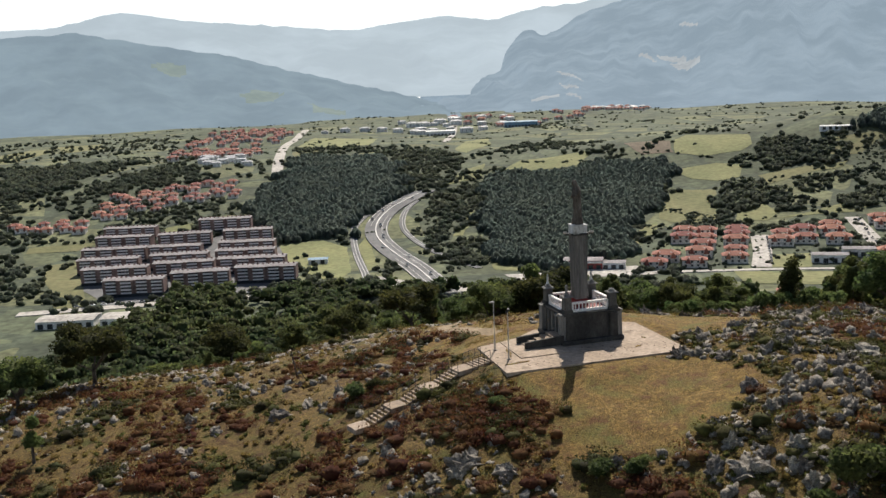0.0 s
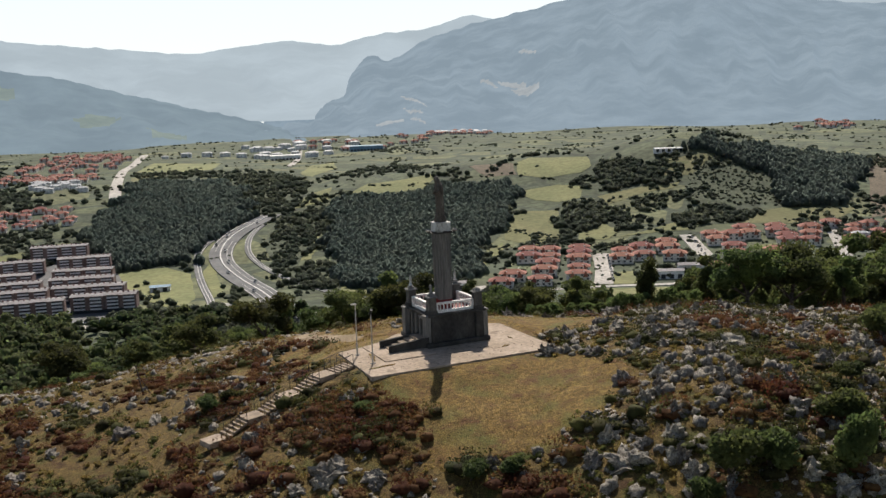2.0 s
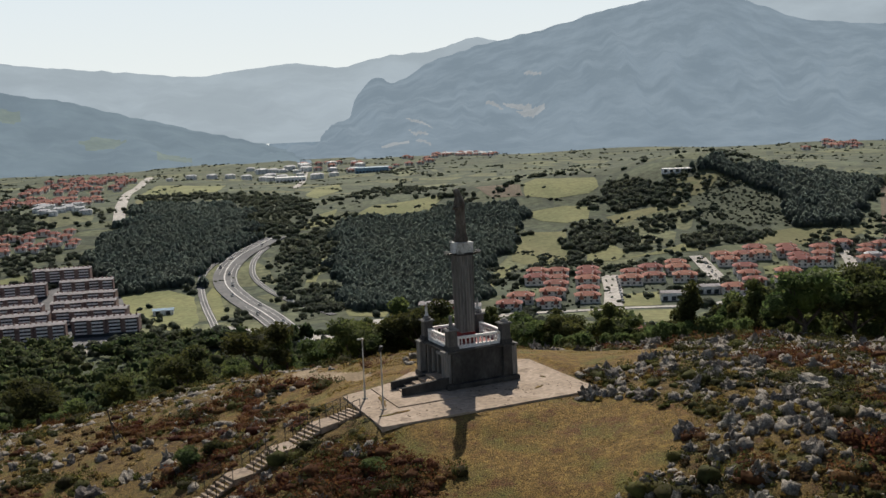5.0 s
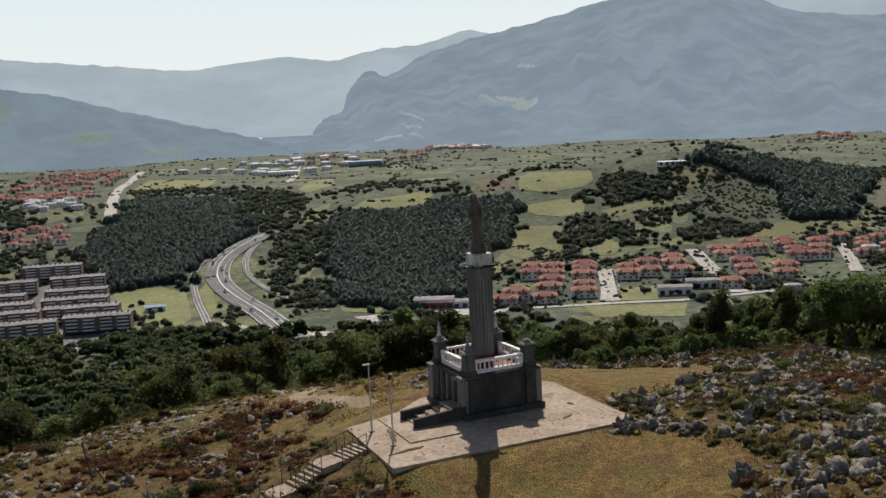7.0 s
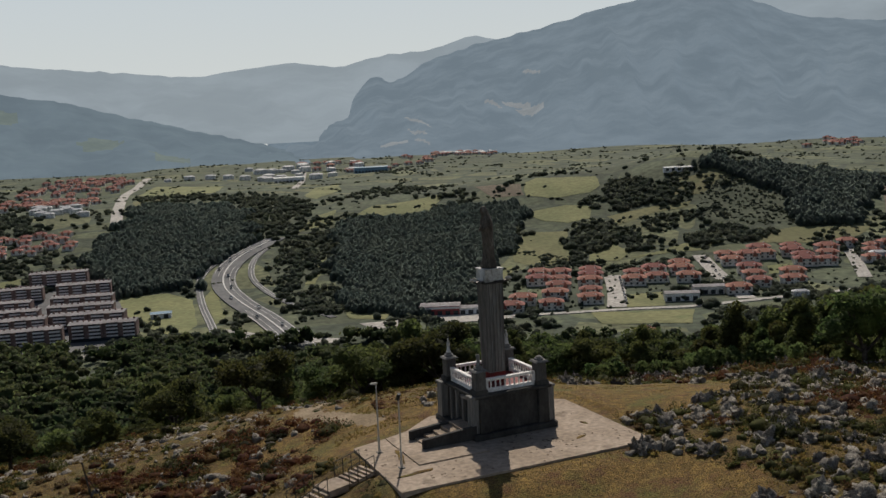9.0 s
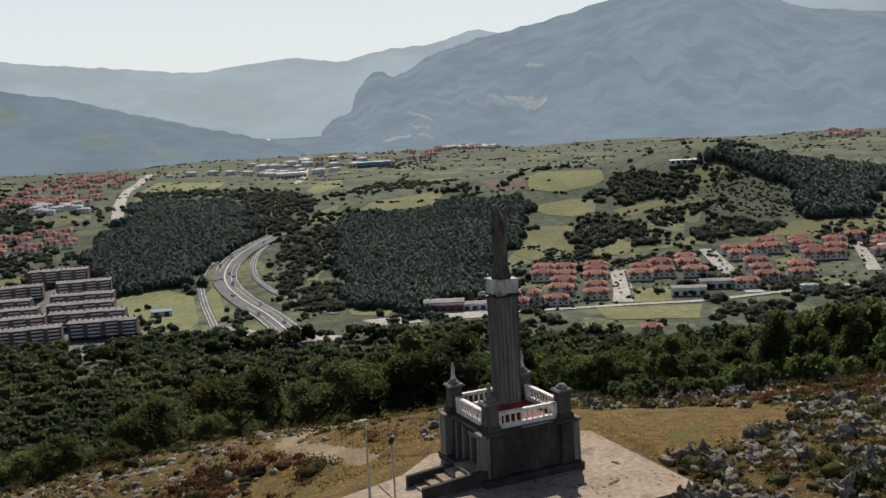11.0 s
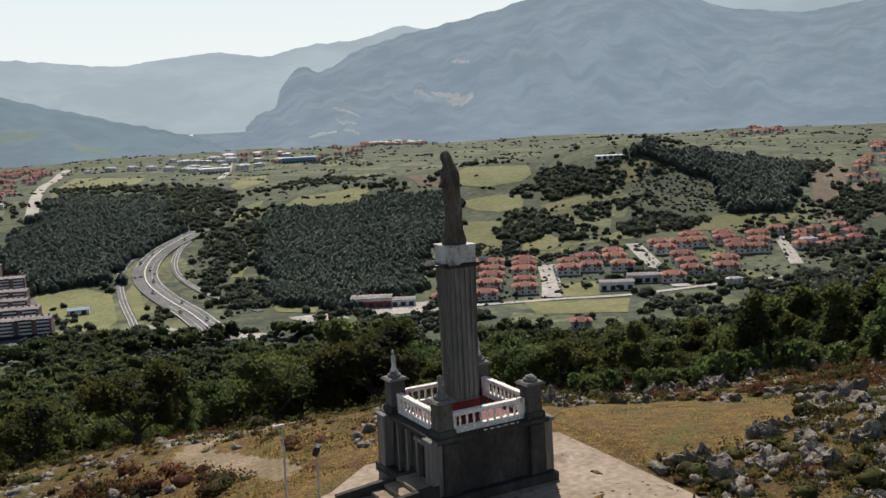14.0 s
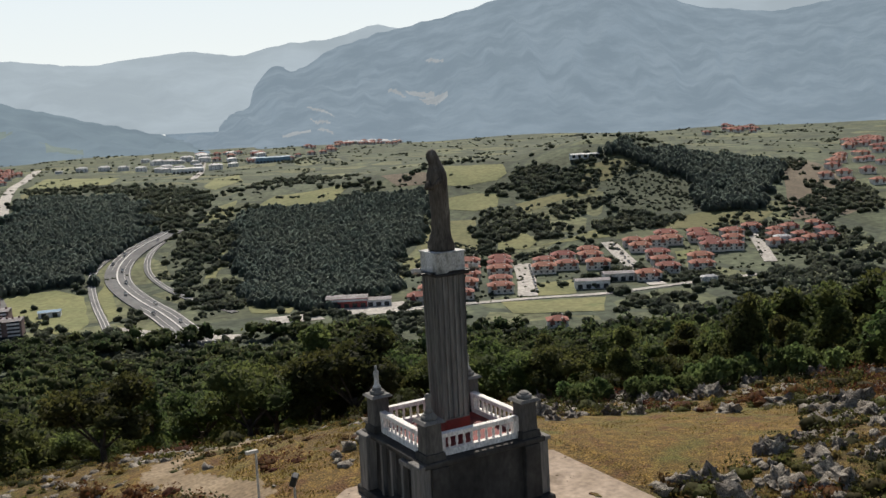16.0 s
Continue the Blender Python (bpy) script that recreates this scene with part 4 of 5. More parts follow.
for x0, y0 in HEATHS:
    for i in range(20):
        x, y = x0 + srng.normal() * 1.1, y0 + srng.normal() * 1.1
        sc = srng.uniform(0.7, 1.5)
        if not blocked(x, y):
            (gorse if i % 3 == 0 else heath).append((x, y, height(x, y) - 0.14 * sc, sc, srng.uniform(0.7, 1.3), srng.uniform(0, 6.28)))
for i in range(5600):
    u, v = srng.uniform(-62, 30), srng.uniform(-75, 48)
    x, y = 0.407 * u + 0.914 * v, 0.914 * u - 0.407 * v
    if blocked(x, y) or lawn(x, y):
        continue
    n1 = noise.noise((x * 0.13, y * 0.13, 2)) + 0.5 * noise.noise((x * 0.4, y * 0.4, 8))
    n2 = noise.noise((x * 0.11, y * 0.11, 17)) + 0.5 * noise.noise((x * 0.35, y * 0.35, 28))
    near = u < -13 and abs(v) < 40
    sc = (0.55 + 1.0 * srng.uniform() ** 1.5) * (1.45 if near else 1.2)
    rocky = v > 7 and u > -28
    spot = (x, y, height(x, y) - 0.14 * sc, sc, srng.uniform(0.6, 1.25), srng.uniform(0, 6.28))
    if u > 5 and v < 5 and srng.uniform() < 0.55:
        continue
    if n1 > (0.22 if rocky else 0.3 if u > 5 else 0.04 if not near else -0.04):
        heath.append(spot)
    elif n2 > (-0.2 if rocky else 0.10):
        gorse.append(spot)
tagged(fast_mesh("heather", *join([placed(CLUMPS[k], heath[k::3]) for k in range(3)]), HEATHER), "brown and rust-red heather clumps on the hilltop", "heather", kind="stuff")
tagged(fast_mesh("gorse", *join([placed(CLUMPS[k], gorse[k::3]) for k in range(3)]), GORSE), "low green gorse and bramble clumps", "gorse", kind="stuff")
TUSSOCKS = []
for k in range(3):
    low = [(srng.uniform(-0.3, 0.3), srng.uniform(-0.3, 0.3), srng.uniform(0.05, 0.16), 0.3, 0.3, 0.2) for _ in range(2)]
    TUSSOCKS.append(join([leaf_cloud(srng, low, 30, 0.07), lump(srng, [(l[0], l[1], l[2] * 0.6, 0.27, 0.27, 0.15) for l in low[:1]], 1)]))
humps = [[], [], []]
for i in range(15000):
    u, v = (srng.uniform(-58, 26), srng.uniform(-60, 46)) if i % 3 else (srng.uniform(-32, 18), srng.uniform(4, 40))
    x, y = 0.407 * u + 0.914 * v, 0.914 * u - 0.407 * v
    if blocked(x, y) or bare(x, y):
        continue
    drift = noise.noise((x * 0.22, y * 0.22, 44)) + 0.5 * noise.noise((x * 0.8, y * 0.8, 45))
    if srng.uniform() < (0.55 if v > 6 else 0.25):
        continue
    sc = srng.uniform(0.5, 1.15)
    kind = 0 if drift > 0.12 else 1 if drift < -0.22 else 2
    humps[kind].append((x, y, height(x, y) - 0.05 * sc, sc, srng.uniform(0.7, 1.3), srng.uniform(0, 6.28)))
TUSSOCK_GREEN = leafy(surface("green_tussocks", (0.075, 0.082, 0.022), (0.12, 0.12, 0.034), 0.5, 0.9, 0.0, 10, random_tint=-0.35), 0.5)
TUSSOCK_BROWN = leafy(surface("brown_tussocks", (0.085, 0.05, 0.024), (0.13, 0.085, 0.036), 0.5, 0.9, 0.0, 10, random_tint=-0.35), 0.5)
for name, spots, mat_, lb in (("tussocks", humps[0], TUSSOCK_GREEN, "yellow-green grass tussocks between the rocks"), ("tussocks", humps[1], TUSSOCK_BROWN, "brown withered tussocks on the hilltop"), ("tussocks", humps[2], TUFT, "straw-coloured grass tussocks on the hilltop")):
    tagged(fast_mesh(name, *join([placed(TUSSOCKS[k], spots[k::3]) for k in range(3)]), mat_), lb, "grass", kind="stuff")
blade = (np.array([(-0.05, 0, 0), (0.05, 0, 0), (0.03, 0.05, 0.2), (-0.02, 0.05, 0.22), (0, -0.05, 0), (0, 0.05, 0), (0.07, 0.03, 0.17), (0.07, -0.02, 0.2), (-0.04, -0.04, 0), (0.03, 0.04, 0), (-0.04, 0.06, 0.16), (-0.09, 0.0, 0.17)]), np.arange(12).reshape(3, 4))
tufts = []
for i in range(60000):
    u, v = (srng.uniform(-55, 24), srng.uniform(-55, 45)) if i % 5 < 2 else (srng.uniform(-24, 16), srng.uniform(-10, 24))
    x, y = 0.407 * u + 0.914 * v, 0.914 * u - 0.407 * v
    if blocked(x, y) or (not lawn(x, y, 1.3) and noise.noise((x * 0.3, y * 0.3, 40)) < 0.0):
        continue
    k = 0.26 if lawn(x, y) else 0.5
    tufts.append((x, y, height(x, y) - 0.03, k * srng.uniform(0.6, 1.3), srng.uniform(0.6, 1.2), srng.uniform(0, 6.28)))
tagged(fast_mesh("grass", *placed(blade, tufts), TUFT), "short dry yellow-green grass tufts", "grass", kind="stuff")


# ---- rocks ----
def rock_mesh(rng, seed, div=3):
    bm = bmesh.new()
    bmesh.ops.create_icosphere(bm, subdivisions=div, radius=0.5)
    for v in bm.verts:
        p = v.co.copy()
        near_, next_ = noise.voronoi(p * 3.4 + Vector((seed * 3.7, 0, seed)))[0][:2]
        crease = min(1.0, (next_ - near_) * 2.2)
        n_ = noise.fractal(p * 2.4 + Vector((0, seed * 2.1, 0)), 0.8, 2.2, 4)
        v.co = p * (0.62 + 0.46 * crease + 0.48 * n_)
        if p.z > 0:
            v.co.z *= 1.0 + 0.9 * max(0, noise.noise((p.x * 4, p.y * 4, seed * 1.3)))
        v.co.z += 0.12
    me = bpy.data.meshes.new("rock")
    bm.to_mesh(me)
    bm.free()
    me.materials.append(LIMESTONE)
    return me


rrng = np.random.RandomState(31)
ROCKS = [rock_mesh(rrng, k) for k in range(9)]
SMALL_ROCKS = [rock_mesh(rrng, k + 20, 2) for k in range(9)]


def rock(x, y, s_, k, flat=0.75):
    ob = new("rock", ROCKS[k % 9])
    ob.matrix_world = pose(x, y, height(x, y) - 0.2 * s_, rrng.uniform(-12, 12), rrng.uniform(-12, 12), rrng.uniform(0, 360)) @ Matrix.Diagonal((s_ * rrng.uniform(0.8, 1.4), s_ * rrng.uniform(0.7, 1.1), s_ * flat, 1))
    return tagged(ob, "rough pale grey limestone rock among heather" if s_ < 1.3 else "large jagged grey limestone outcrop on the hilltop", "rock", "limestone rocks")


for i, (x, y, s_) in enumerate(((7.9, -6.9, 1.7), (8.6, -5.4, 1.5), (9.6, -7.2, 1.3), (-2.4, -23.4, 1.3), (-0.3, -26.8, 2.6), (4.2, -25.0, 2.4), (12.3, -11.0, 2.0), (15.2, -12.1, 2.2), (14.6, -18.0, 2.3), (11.2, -14.5, 1.6), (24, 11.5, 2.4), (18.6, 4.2, 1.5), (21.6, 3.2, 1.6),
                                (16.8, -3.6, 1.7), (8.2, -4.7, 1.8), (10.2, 7.4, 1.2), (12.5, 9.2, 1.3), (15.5, 11.5, 1.4), (26.6, -6.6, 1.9), (28.2, -5.6, 1.8), (30, -9, 1.7), (7.4, -19.4, 1.8), (13.2, -28.4, 1.6), (-15.5, -16.5, 2.4), (-13.5, -18.3, 1.8), (-25.6, 1.6, 2.2), (-23.0, 2.6, 1.8), (-30.8, 2.0, 1.5))):
    rock(x, y, s_, i)
n_rocks, tries = 0, 0
rock_pts = []
loose = []
while tries < 38000 and n_rocks < 6500:
    tries += 1
    u, v = rrng.uniform(-60, 27), rrng.uniform(-70, 46)
    x, y = 0.407 * u + 0.914 * v, 0.914 * u - 0.407 * v
    if blocked(x, y) or lawn(x, y):
        continue
    n1 = noise.noise((x * 0.09 + 5, y * 0.09, 50)) + 0.6 * noise.noise((x * 0.3, y * 0.3, 60))
    right = v > 6 and u > -30
    crest_zone = u > 14 or (u > 8 and v < -12)
    if n1 < (-0.42 if right else -0.2 if crest_zone else 0.0) or (not right and not crest_zone and rrng.uniform() < 0.35):
        continue
    s_ = 0.28 + 0.8 * rrng.uniform() ** 2.2 + (0.15 if right else 0)
    n_rocks += 1
    if len(rock_pts) < 255 and (right or u < 0) and abs(v) < 34 and u > -34 and s_ > 0.6:
        rock_pts.append((x, y))
        rock(x, y, s_ * 1.35, n_rocks, 1.05)
    else:
        loose.append((x, y, height(x, y) - 0.12 * s_, s_ * 1.0, rrng.uniform(0.35, 0.65) if crest_zone else rrng.uniform(0.6, 1.15), rrng.uniform(0, 6.28), n_rocks % 9))
pieces = []
for k in range(9):
    me = SMALL_ROCKS[k]
    V = np.empty(len(me.vertices) * 3)
    me.vertices.foreach_get("co", V)
    F = np.array([tuple(p.vertices) for p in me.polygons])
    sel = [l[:6] for l in loose if l[6] == k]
    if sel:
        pieces.append(placed((V.reshape(-1, 3), F), sel))
tagged(fast_mesh("rock_scatter", *join(pieces), LIMESTONE), "many small pale limestone stones in the grass", "rocks", kind="stuff")


# ---- valley: fields, roads ----
def draped(name, poly, lift, material, label, category, kind="", cuts=3):
    bm = bmesh.new()
    bm.faces.new([bm.verts.new((x, y, 0)) for x, y in poly])
    bmesh.ops.triangulate(bm, faces=bm.faces[:])
    for _ in range(cuts):
        bmesh.ops.subdivide_edges(bm, edges=bm.edges[:], cuts=1, use_grid_fill=True)
    for v in bm.verts:
        v.co.x += 3 * noise.noise((v.co.x * 0.03, v.co.y * 0.03, 1))
        v.co.y += 3 * noise.noise((v.co.x * 0.03, v.co.y * 0.03, 9))
        v.co.z = height(v.co.x, v.co.y) + lift
    bmesh.ops.recalc_face_normals(bm, faces=bm.faces[:])
    return tagged(part(name, bm, material, smooth=True), label, category, kind=kind)


def meadows(*polys):
    for poly in polys:
        draped("meadow", poly, 0.35, MEADOW, "pale green mown meadow among hedges", "field", "structure")


# The hill behind the village.
meadows(((583, 1041), (604, 1055), (658, 1004), (642, 966), (618, 955), (574, 971), (556, 995)), ((527, 941), (576, 938), (596, 912), (569, 879), (541, 880), (526, 903)),
        ((424, 786), (468, 861), (494, 870), (525, 852), (483, 776), (466, 753), (433, 744)), ((501, 776), (525, 800), (540, 789), (525, 747), (505, 732), (481, 743)))
meadows(((680, 915), (707, 903), (756, 879), (698, 853), (669, 874)), ((587, 874), (639, 864), (679, 846), (665, 838), (629, 849), (577, 838)),
        ((516, 734), (560, 728), (592, 718), (618, 726), (597, 746), (557, 738)), ((633, 728), (714, 730), (777, 695), (738, 673), (692, 677), (649, 706)))
# Above and beside the two large woods.
meadows(((359, 1050), (404, 1095), (444, 1084), (500, 1082), (446, 1024), (407, 1031), (382, 1038)), ((282, 1020), (331, 1089), (363, 1110), (332, 1033), (305, 1030)),
        ((232, 820), (260, 871), (290, 928), (266, 867), (242, 818)), ((230, 707), (249, 720), (256, 676), (245, 658), (224, 678)), ((367, 739), (416, 777), (405, 751), (353, 701), (347, 706)))
meadows(((205, 1580), (256, 1730), (349, 1632), (297, 1459), (229, 1467)), ((380, 1291), (438, 1423), (488, 1464), (453, 1349), (378, 1235)), ((178, 1451), (218, 1454), (205, 1332), (158, 1289)),
        ((-269, 1825), (-229, 1888), (-181, 1883), (-213, 1631), (-240, 1581)), ((-184, 1921), (-107, 1959), (-93, 1813), (-154, 1737)))
# The valley floor.
meadows(((79, 870), (121, 867), (135, 828), (117, 726), (98, 692), (74, 783)), ((146, 832), (168, 885), (141, 735), (130, 717)), ((379, 584), (444, 546), (415, 512), (364, 545)),
        ((434, 627), (469, 615), (438, 572), (411, 587)), ((600, 643), (627, 637), (605, 614), (581, 618)), ((134, 706), (141, 665), (138, 634), (125, 654)))
meadows(((-27, 988), (43, 1010), (66, 1004), (-22, 962)), ((-127, 890), (-94, 898), (-85, 693), (-103, 673), (-121, 812)), ((-149, 981), (-81, 967), (-101, 943), (-147, 957)))
draped("field", ((534, 1081), (576, 1041), (556, 998), (523, 1014)), 0.35, PLOUGHED, "brown ploughed field on the hill", "field", "structure")
draped("slope", ((697, 855), (759, 877), (775, 839), (777, 801), (737, 747), (695, 766), (664, 799)), 0.3, FOREST_FLOOR, "dark replanted slope in rows of young trees", "field", "structure")
draped("slope", ((912, 802), (1052, 913), (1024, 845), (929, 726), (886, 657), (825, 643), (765, 659)), 0.3, PLOUGHED, "brown bare hillside behind the village", "field", "structure")


def ribbon(name, pts, width, lift, material, label):
    P = [Vector((x, y, 0)) for x, y in pts]
    dense = []
    for i in range(len(P) - 1):
        p0, p1, p2, p3 = P[max(0, i - 1)], P[i], P[i + 1], P[min(len(P) - 1, i + 2)]
        for k in range(10):
            t = k / 10
            dense.append(0.5 * (2 * p1 + (p2 - p0) * t + (2 * p0 - 5 * p1 + 4 * p2 - p3) * t * t + (3 * p1 - p0 - 3 * p2 + p3) * t ** 3))
    dense.append(P[-1])
    v, f = [], []
    for i, p in enumerate(dense):
        d = (dense[min(i + 1, len(dense) - 1)] - dense[max(i - 1, 0)]).normalized()
        n_ = Vector((-d.y, d.x, 0)) * width / 2
        z = height(p.x, p.y) + lift
        a, b = p - n_, p + n_
        za, zb = (z, z) if lift > 0.55 else (height(a.x, a.y) + lift, height(b.x, b.y) + lift)
        v += [(a.x, a.y, za), (b.x, b.y, zb), (a.x, a.y, za - 1.5), (b.x, b.y, zb - 1.5)]
        if i:
            k = 4 * i
            f += [(k - 4, k, k + 1, k - 3), (k - 4, k - 2, k + 2, k), (k - 3, k + 1, k + 3, k - 1)]
    return tagged(raw(name, v, f, material), label, "road", kind="structure"), dense


HWY = ((262, 1010), (238, 986), (205, 948), (181, 903), (169, 854), (168, 797), (170, 724), (167, 658), (163, 600))
_, hwy_line = ribbon("road_motorway", HWY, 22, 0.8, ASPHALT, "grey dual carriageway curving through the valley")
LINE_WHITE = surface("white_line", (0.6, 0.58, 0.55), (0.7, 0.68, 0.65), 0.1, 0.8, 0.0)
for off, w, lift in ((-0.4, 1.2, 1.4), (-10, 0.5, 0.86), (10, 0.5, 0.86), (-5.5, 0.3, 0.86), (5.5, 0.3, 0.86)):
    pts = []
    for i in range(0, len(hwy_line) - 1, 6):
        d = (hwy_line[i + 1] - hwy_line[i]).normalized()
        pts.append((hwy_line[i].x - d.y * off, hwy_line[i].y + d.x * off))
    ribbon("road_line", pts, w, lift, LINE_WHITE, "white road line or median barrier")
for pts, w, m_, lb in ((((240, 972), (215, 929), (199, 875), (197, 821), (203, 760), (215, 690)), 6, ASPHALT, "grey motorway slip road"), (((215, 968), (193, 956), (164, 915), (149, 868), (137, 796), (128, 724), (120, 668)), 6.5, ASPHALT, "grey motorway slip road"),
                       (((-130, 690), (-25, 678), (47, 669), (88, 672), (133, 660), (190, 610)), 13, PALE_ROAD, "pale main road before the flats"), (((471, 692), (440, 640), (405, 588)), 15, PALE_ROAD, "pale parking street"),
                       (((575, 704), (540, 630), (502, 555)), 14, PALE_ROAD, "pale village street"), (((702, 650), (668, 606), (632, 563)), 11, PALE_ROAD, "pale village street"),
                       (((300, 640), (328, 610), (408, 577), (454, 556), (502, 548), (600, 530)), 7, PALE_ROAD, "pale lane by the fields"), (((297, 2086), (232, 1760), (188, 1607), (150, 1380), (119, 1179)), 14, PALE_ROAD, "pale road up to the old town"),
                       (((404, 1420), (470, 1600), (600, 2000)), 10, PALE_ROAD, "pale road across the plateau"), (((128, 700), (148, 660), (140, 630), (120, 650)), 7, PALE_ROAD, "pale roundabout road"), (((1320, 2300), (1250, 2200), (1290, 2080)), 14, PALE_ROAD, "pale road through the far village")):
    _, mid = ribbon("road", pts, w, 0.6, m_, lb)
    if m_ is ASPHALT:
        for off in (-2.6, 0.0, 2.6):
            edge = []
            for i in range(0, len(mid) - 1, 5):
                d = (mid[i + 1] - mid[i]).normalized()
                edge.append((mid[i].x - d.y * off, mid[i].y + d.x * off))
            ribbon("road_line", edge, 0.35, 0.64, LINE_WHITE, "white painted line on the slip road")
for x, y, w in ((300, 628, 26), (240, 640, 18)):
    draped("yard", ((x - w, y - w * 0.5), (x + w, y - w), (x + w, y + w * 0.4), (x - w, y + w * 0.8)), 0.45, PALE_ROAD, "pale gravel yard", "yard", "structure", 2)


# ---- valley: woods ----
def inside(x, y, poly):
    hit_ = False
    for (x0, y0), (x1, y1) in zip(poly, poly[1:] + poly[:1]):
        if (y0 > y) != (y1 > y) and x < (x1 - x0) * (y - y0) / (y1 - y0) + x0:
            hit_ = not hit_
    return hit_


wrng = np.random.RandomState(77)
RIGHT_WOOD = ((232, 709), (265, 836), (289, 920), (329, 1004), (365, 1029), (398, 1010), (432, 1008), (468, 1022), (487, 987), (527, 981), (532, 956), (509, 914), (469, 865), (427, 800), (369, 742), (336, 688), (289, 652), (254, 670))
LEFT_WOOD = ((67, 966), (77, 1062), (109, 1126), (140, 1209), (168, 1303), (219, 1290), (258, 1231), (269, 1163), (234, 1028), (239, 975), (206, 963), (176, 932), (153, 887), (141, 865), (97, 874), (81, 862), (78, 909))
HILL_WOOD = ((745, 910), (784, 916), (787, 891), (830, 873), (884, 865), (976, 879), (878, 785), (795, 720), (754, 710), (740, 726), (720, 728), (769, 772), (776, 805), (770, 834), (755, 872))
WOOD_AREAS = [(RIGHT_WOOD, 8200, 7.5, 9.5), (LEFT_WOOD, 6800, 7.5, 10), (HILL_WOOD, 3800, 9, 12)]
# Scrub beside the motorway and above the left wood.
WOOD_AREAS += [(((289, 1367), (357, 1243), (331, 1134), (269, 1005), (241, 984), (237, 1036), (270, 1194)), 900, 4, 8),
               (((240, 951), (274, 992), (303, 1003), (325, 1013), (289, 925), (255, 866), (225, 805), (245, 803), (223, 702), (191, 685), (202, 772), (214, 869)), 1100, 3, 8)]
# Copses and hedges on the hill behind the village.
WOOD_AREAS += [(((532, 860), (571, 872), (579, 851), (546, 800), (539, 768), (526, 793), (499, 776), (470, 732), (463, 741), (510, 821)), 330, 5, 10), (((610, 932), (643, 967), (680, 953), (684, 914), (676, 878), (655, 860), (621, 870), (595, 886)), 420, 5, 9)]
WOOD_AREAS += [(((608, 774), (656, 763), (696, 726), (659, 709), (603, 724), (590, 742)), 300, 5, 9), (((619, 841), (635, 831), (605, 791), (591, 802)), 90, 5, 8), (((557, 808), (585, 771), (554, 733), (528, 747)), 140, 4, 8),
               (((472, 711), (546, 709), (583, 699), (575, 689), (497, 694), (461, 694)), 170, 3, 5), (((708, 925), (747, 912), (739, 897), (705, 916)), 60, 6, 9), (((693, 850), (755, 872), (770, 834), (771, 795), (731, 740), (689, 759), (658, 793)), 700, 2, 4)]
# The valley floor, the park and the plateau's edge.
WOOD_AREAS += [(((80, 820), (107, 814), (108, 747), (94, 671), (64, 704)), 45, 4, 7), (((103, 676), (118, 689), (120, 641), (101, 576), (83, 589)), 90, 5, 9), (((147, 772), (153, 727), (133, 632), (122, 651)), 60, 4, 7),
               (((198, 1533), (315, 1410), (383, 1301), (353, 1229), (284, 1345), (177, 1338)), 420, 4, 8), (((406, 1224), (554, 1394), (523, 1090), (503, 1065), (461, 1162), (383, 1117)), 420, 3, 7)]
WOOD_AREAS += [(((300, 495), (375, 428), (405, 457), (387, 509), (323, 528)), 260, 4, 8), (((163, 619), (271, 510), (295, 554), (246, 608), (185, 628)), 260, 4, 8), (((77, 695), (118, 659), (118, 680), (78, 703)), 90, 4, 7),
               (((560, 560), (760, 560), (780, 640), (650, 560)), 260, 5, 9), (((-260, 800), (-140, 780), (-150, 960), (-260, 1150)), 500, 5, 9), (((-199, 1213), (-138, 1241), (-38, 1416), (-232, 1508)), 900, 6, 10), (((-100, 1180), (60, 1180), (30, 1280), (-60, 1300)), 420, 5, 9),
               (((780, 640), (880, 640), (960, 740), (900, 760), (820, 690)), 420, 5, 9), (((592, 524), (679, 542), (740, 535), (548, 391), (506, 431)), 520, 6, 11)]
far_spots, spruce_spots = [], []
for poly, n_, h0, h1 in WOOD_AREAS:
    xs, ys = [p[0] for p in poly] + [min(p[0] for p in poly) - 20, max(p[0] for p in poly) + 20], [p[1] for p in poly] + [min(p[1] for p in poly) - 20, max(p[1] for p in poly) + 20]
    if n_ > 150:
        draped("forest_floor", poly, 0.25, FOREST_FLOOR, "dark leafy forest floor under the trees", "forest floor", "structure", 3)
    got = 0
    while got < n_:
        x, y = wrng.uniform(min(xs), max(xs)), wrng.uniform(min(ys), max(ys))
        got += 0.35
        jx, jy = x + 26 * noise.noise((x * 0.025, y * 0.025, 31)) + 10 * noise.noise((x * 0.1, y * 0.1, 3)), y + 26 * noise.noise((x * 0.025, y * 0.025, 71)) + 10 * noise.noise((x * 0.1, y * 0.1, 5))
        if inside(jx, jy, poly):
            got += 0.65
            if (x - 363) ** 2 + (y - 494) ** 2 < 330:
                continue
            if any(abs(p.x - x) + abs(p.y - y) < 17 for p in hwy_line[::3]):
                continue
            (spruce_spots if n_ > 1400 else far_spots).append((x, y, height(x, y) - 1, wrng.uniform(h0, h1), wrng.uniform(0.8, 1.1), wrng.uniform(0, 6.28)))
# Loose woods and gardens over the valley floor.
CLEAR = ((167, 720, 75), (185, 860, 48), (230, 970, 40), (0, 810, 120), (420, 660, 55), (610, 640, 75), (395, 560, 60), (100, 790, 45), (300, 640, 30), (500, 800, 60), (430, 1050, 50), (600, 1000, 60))
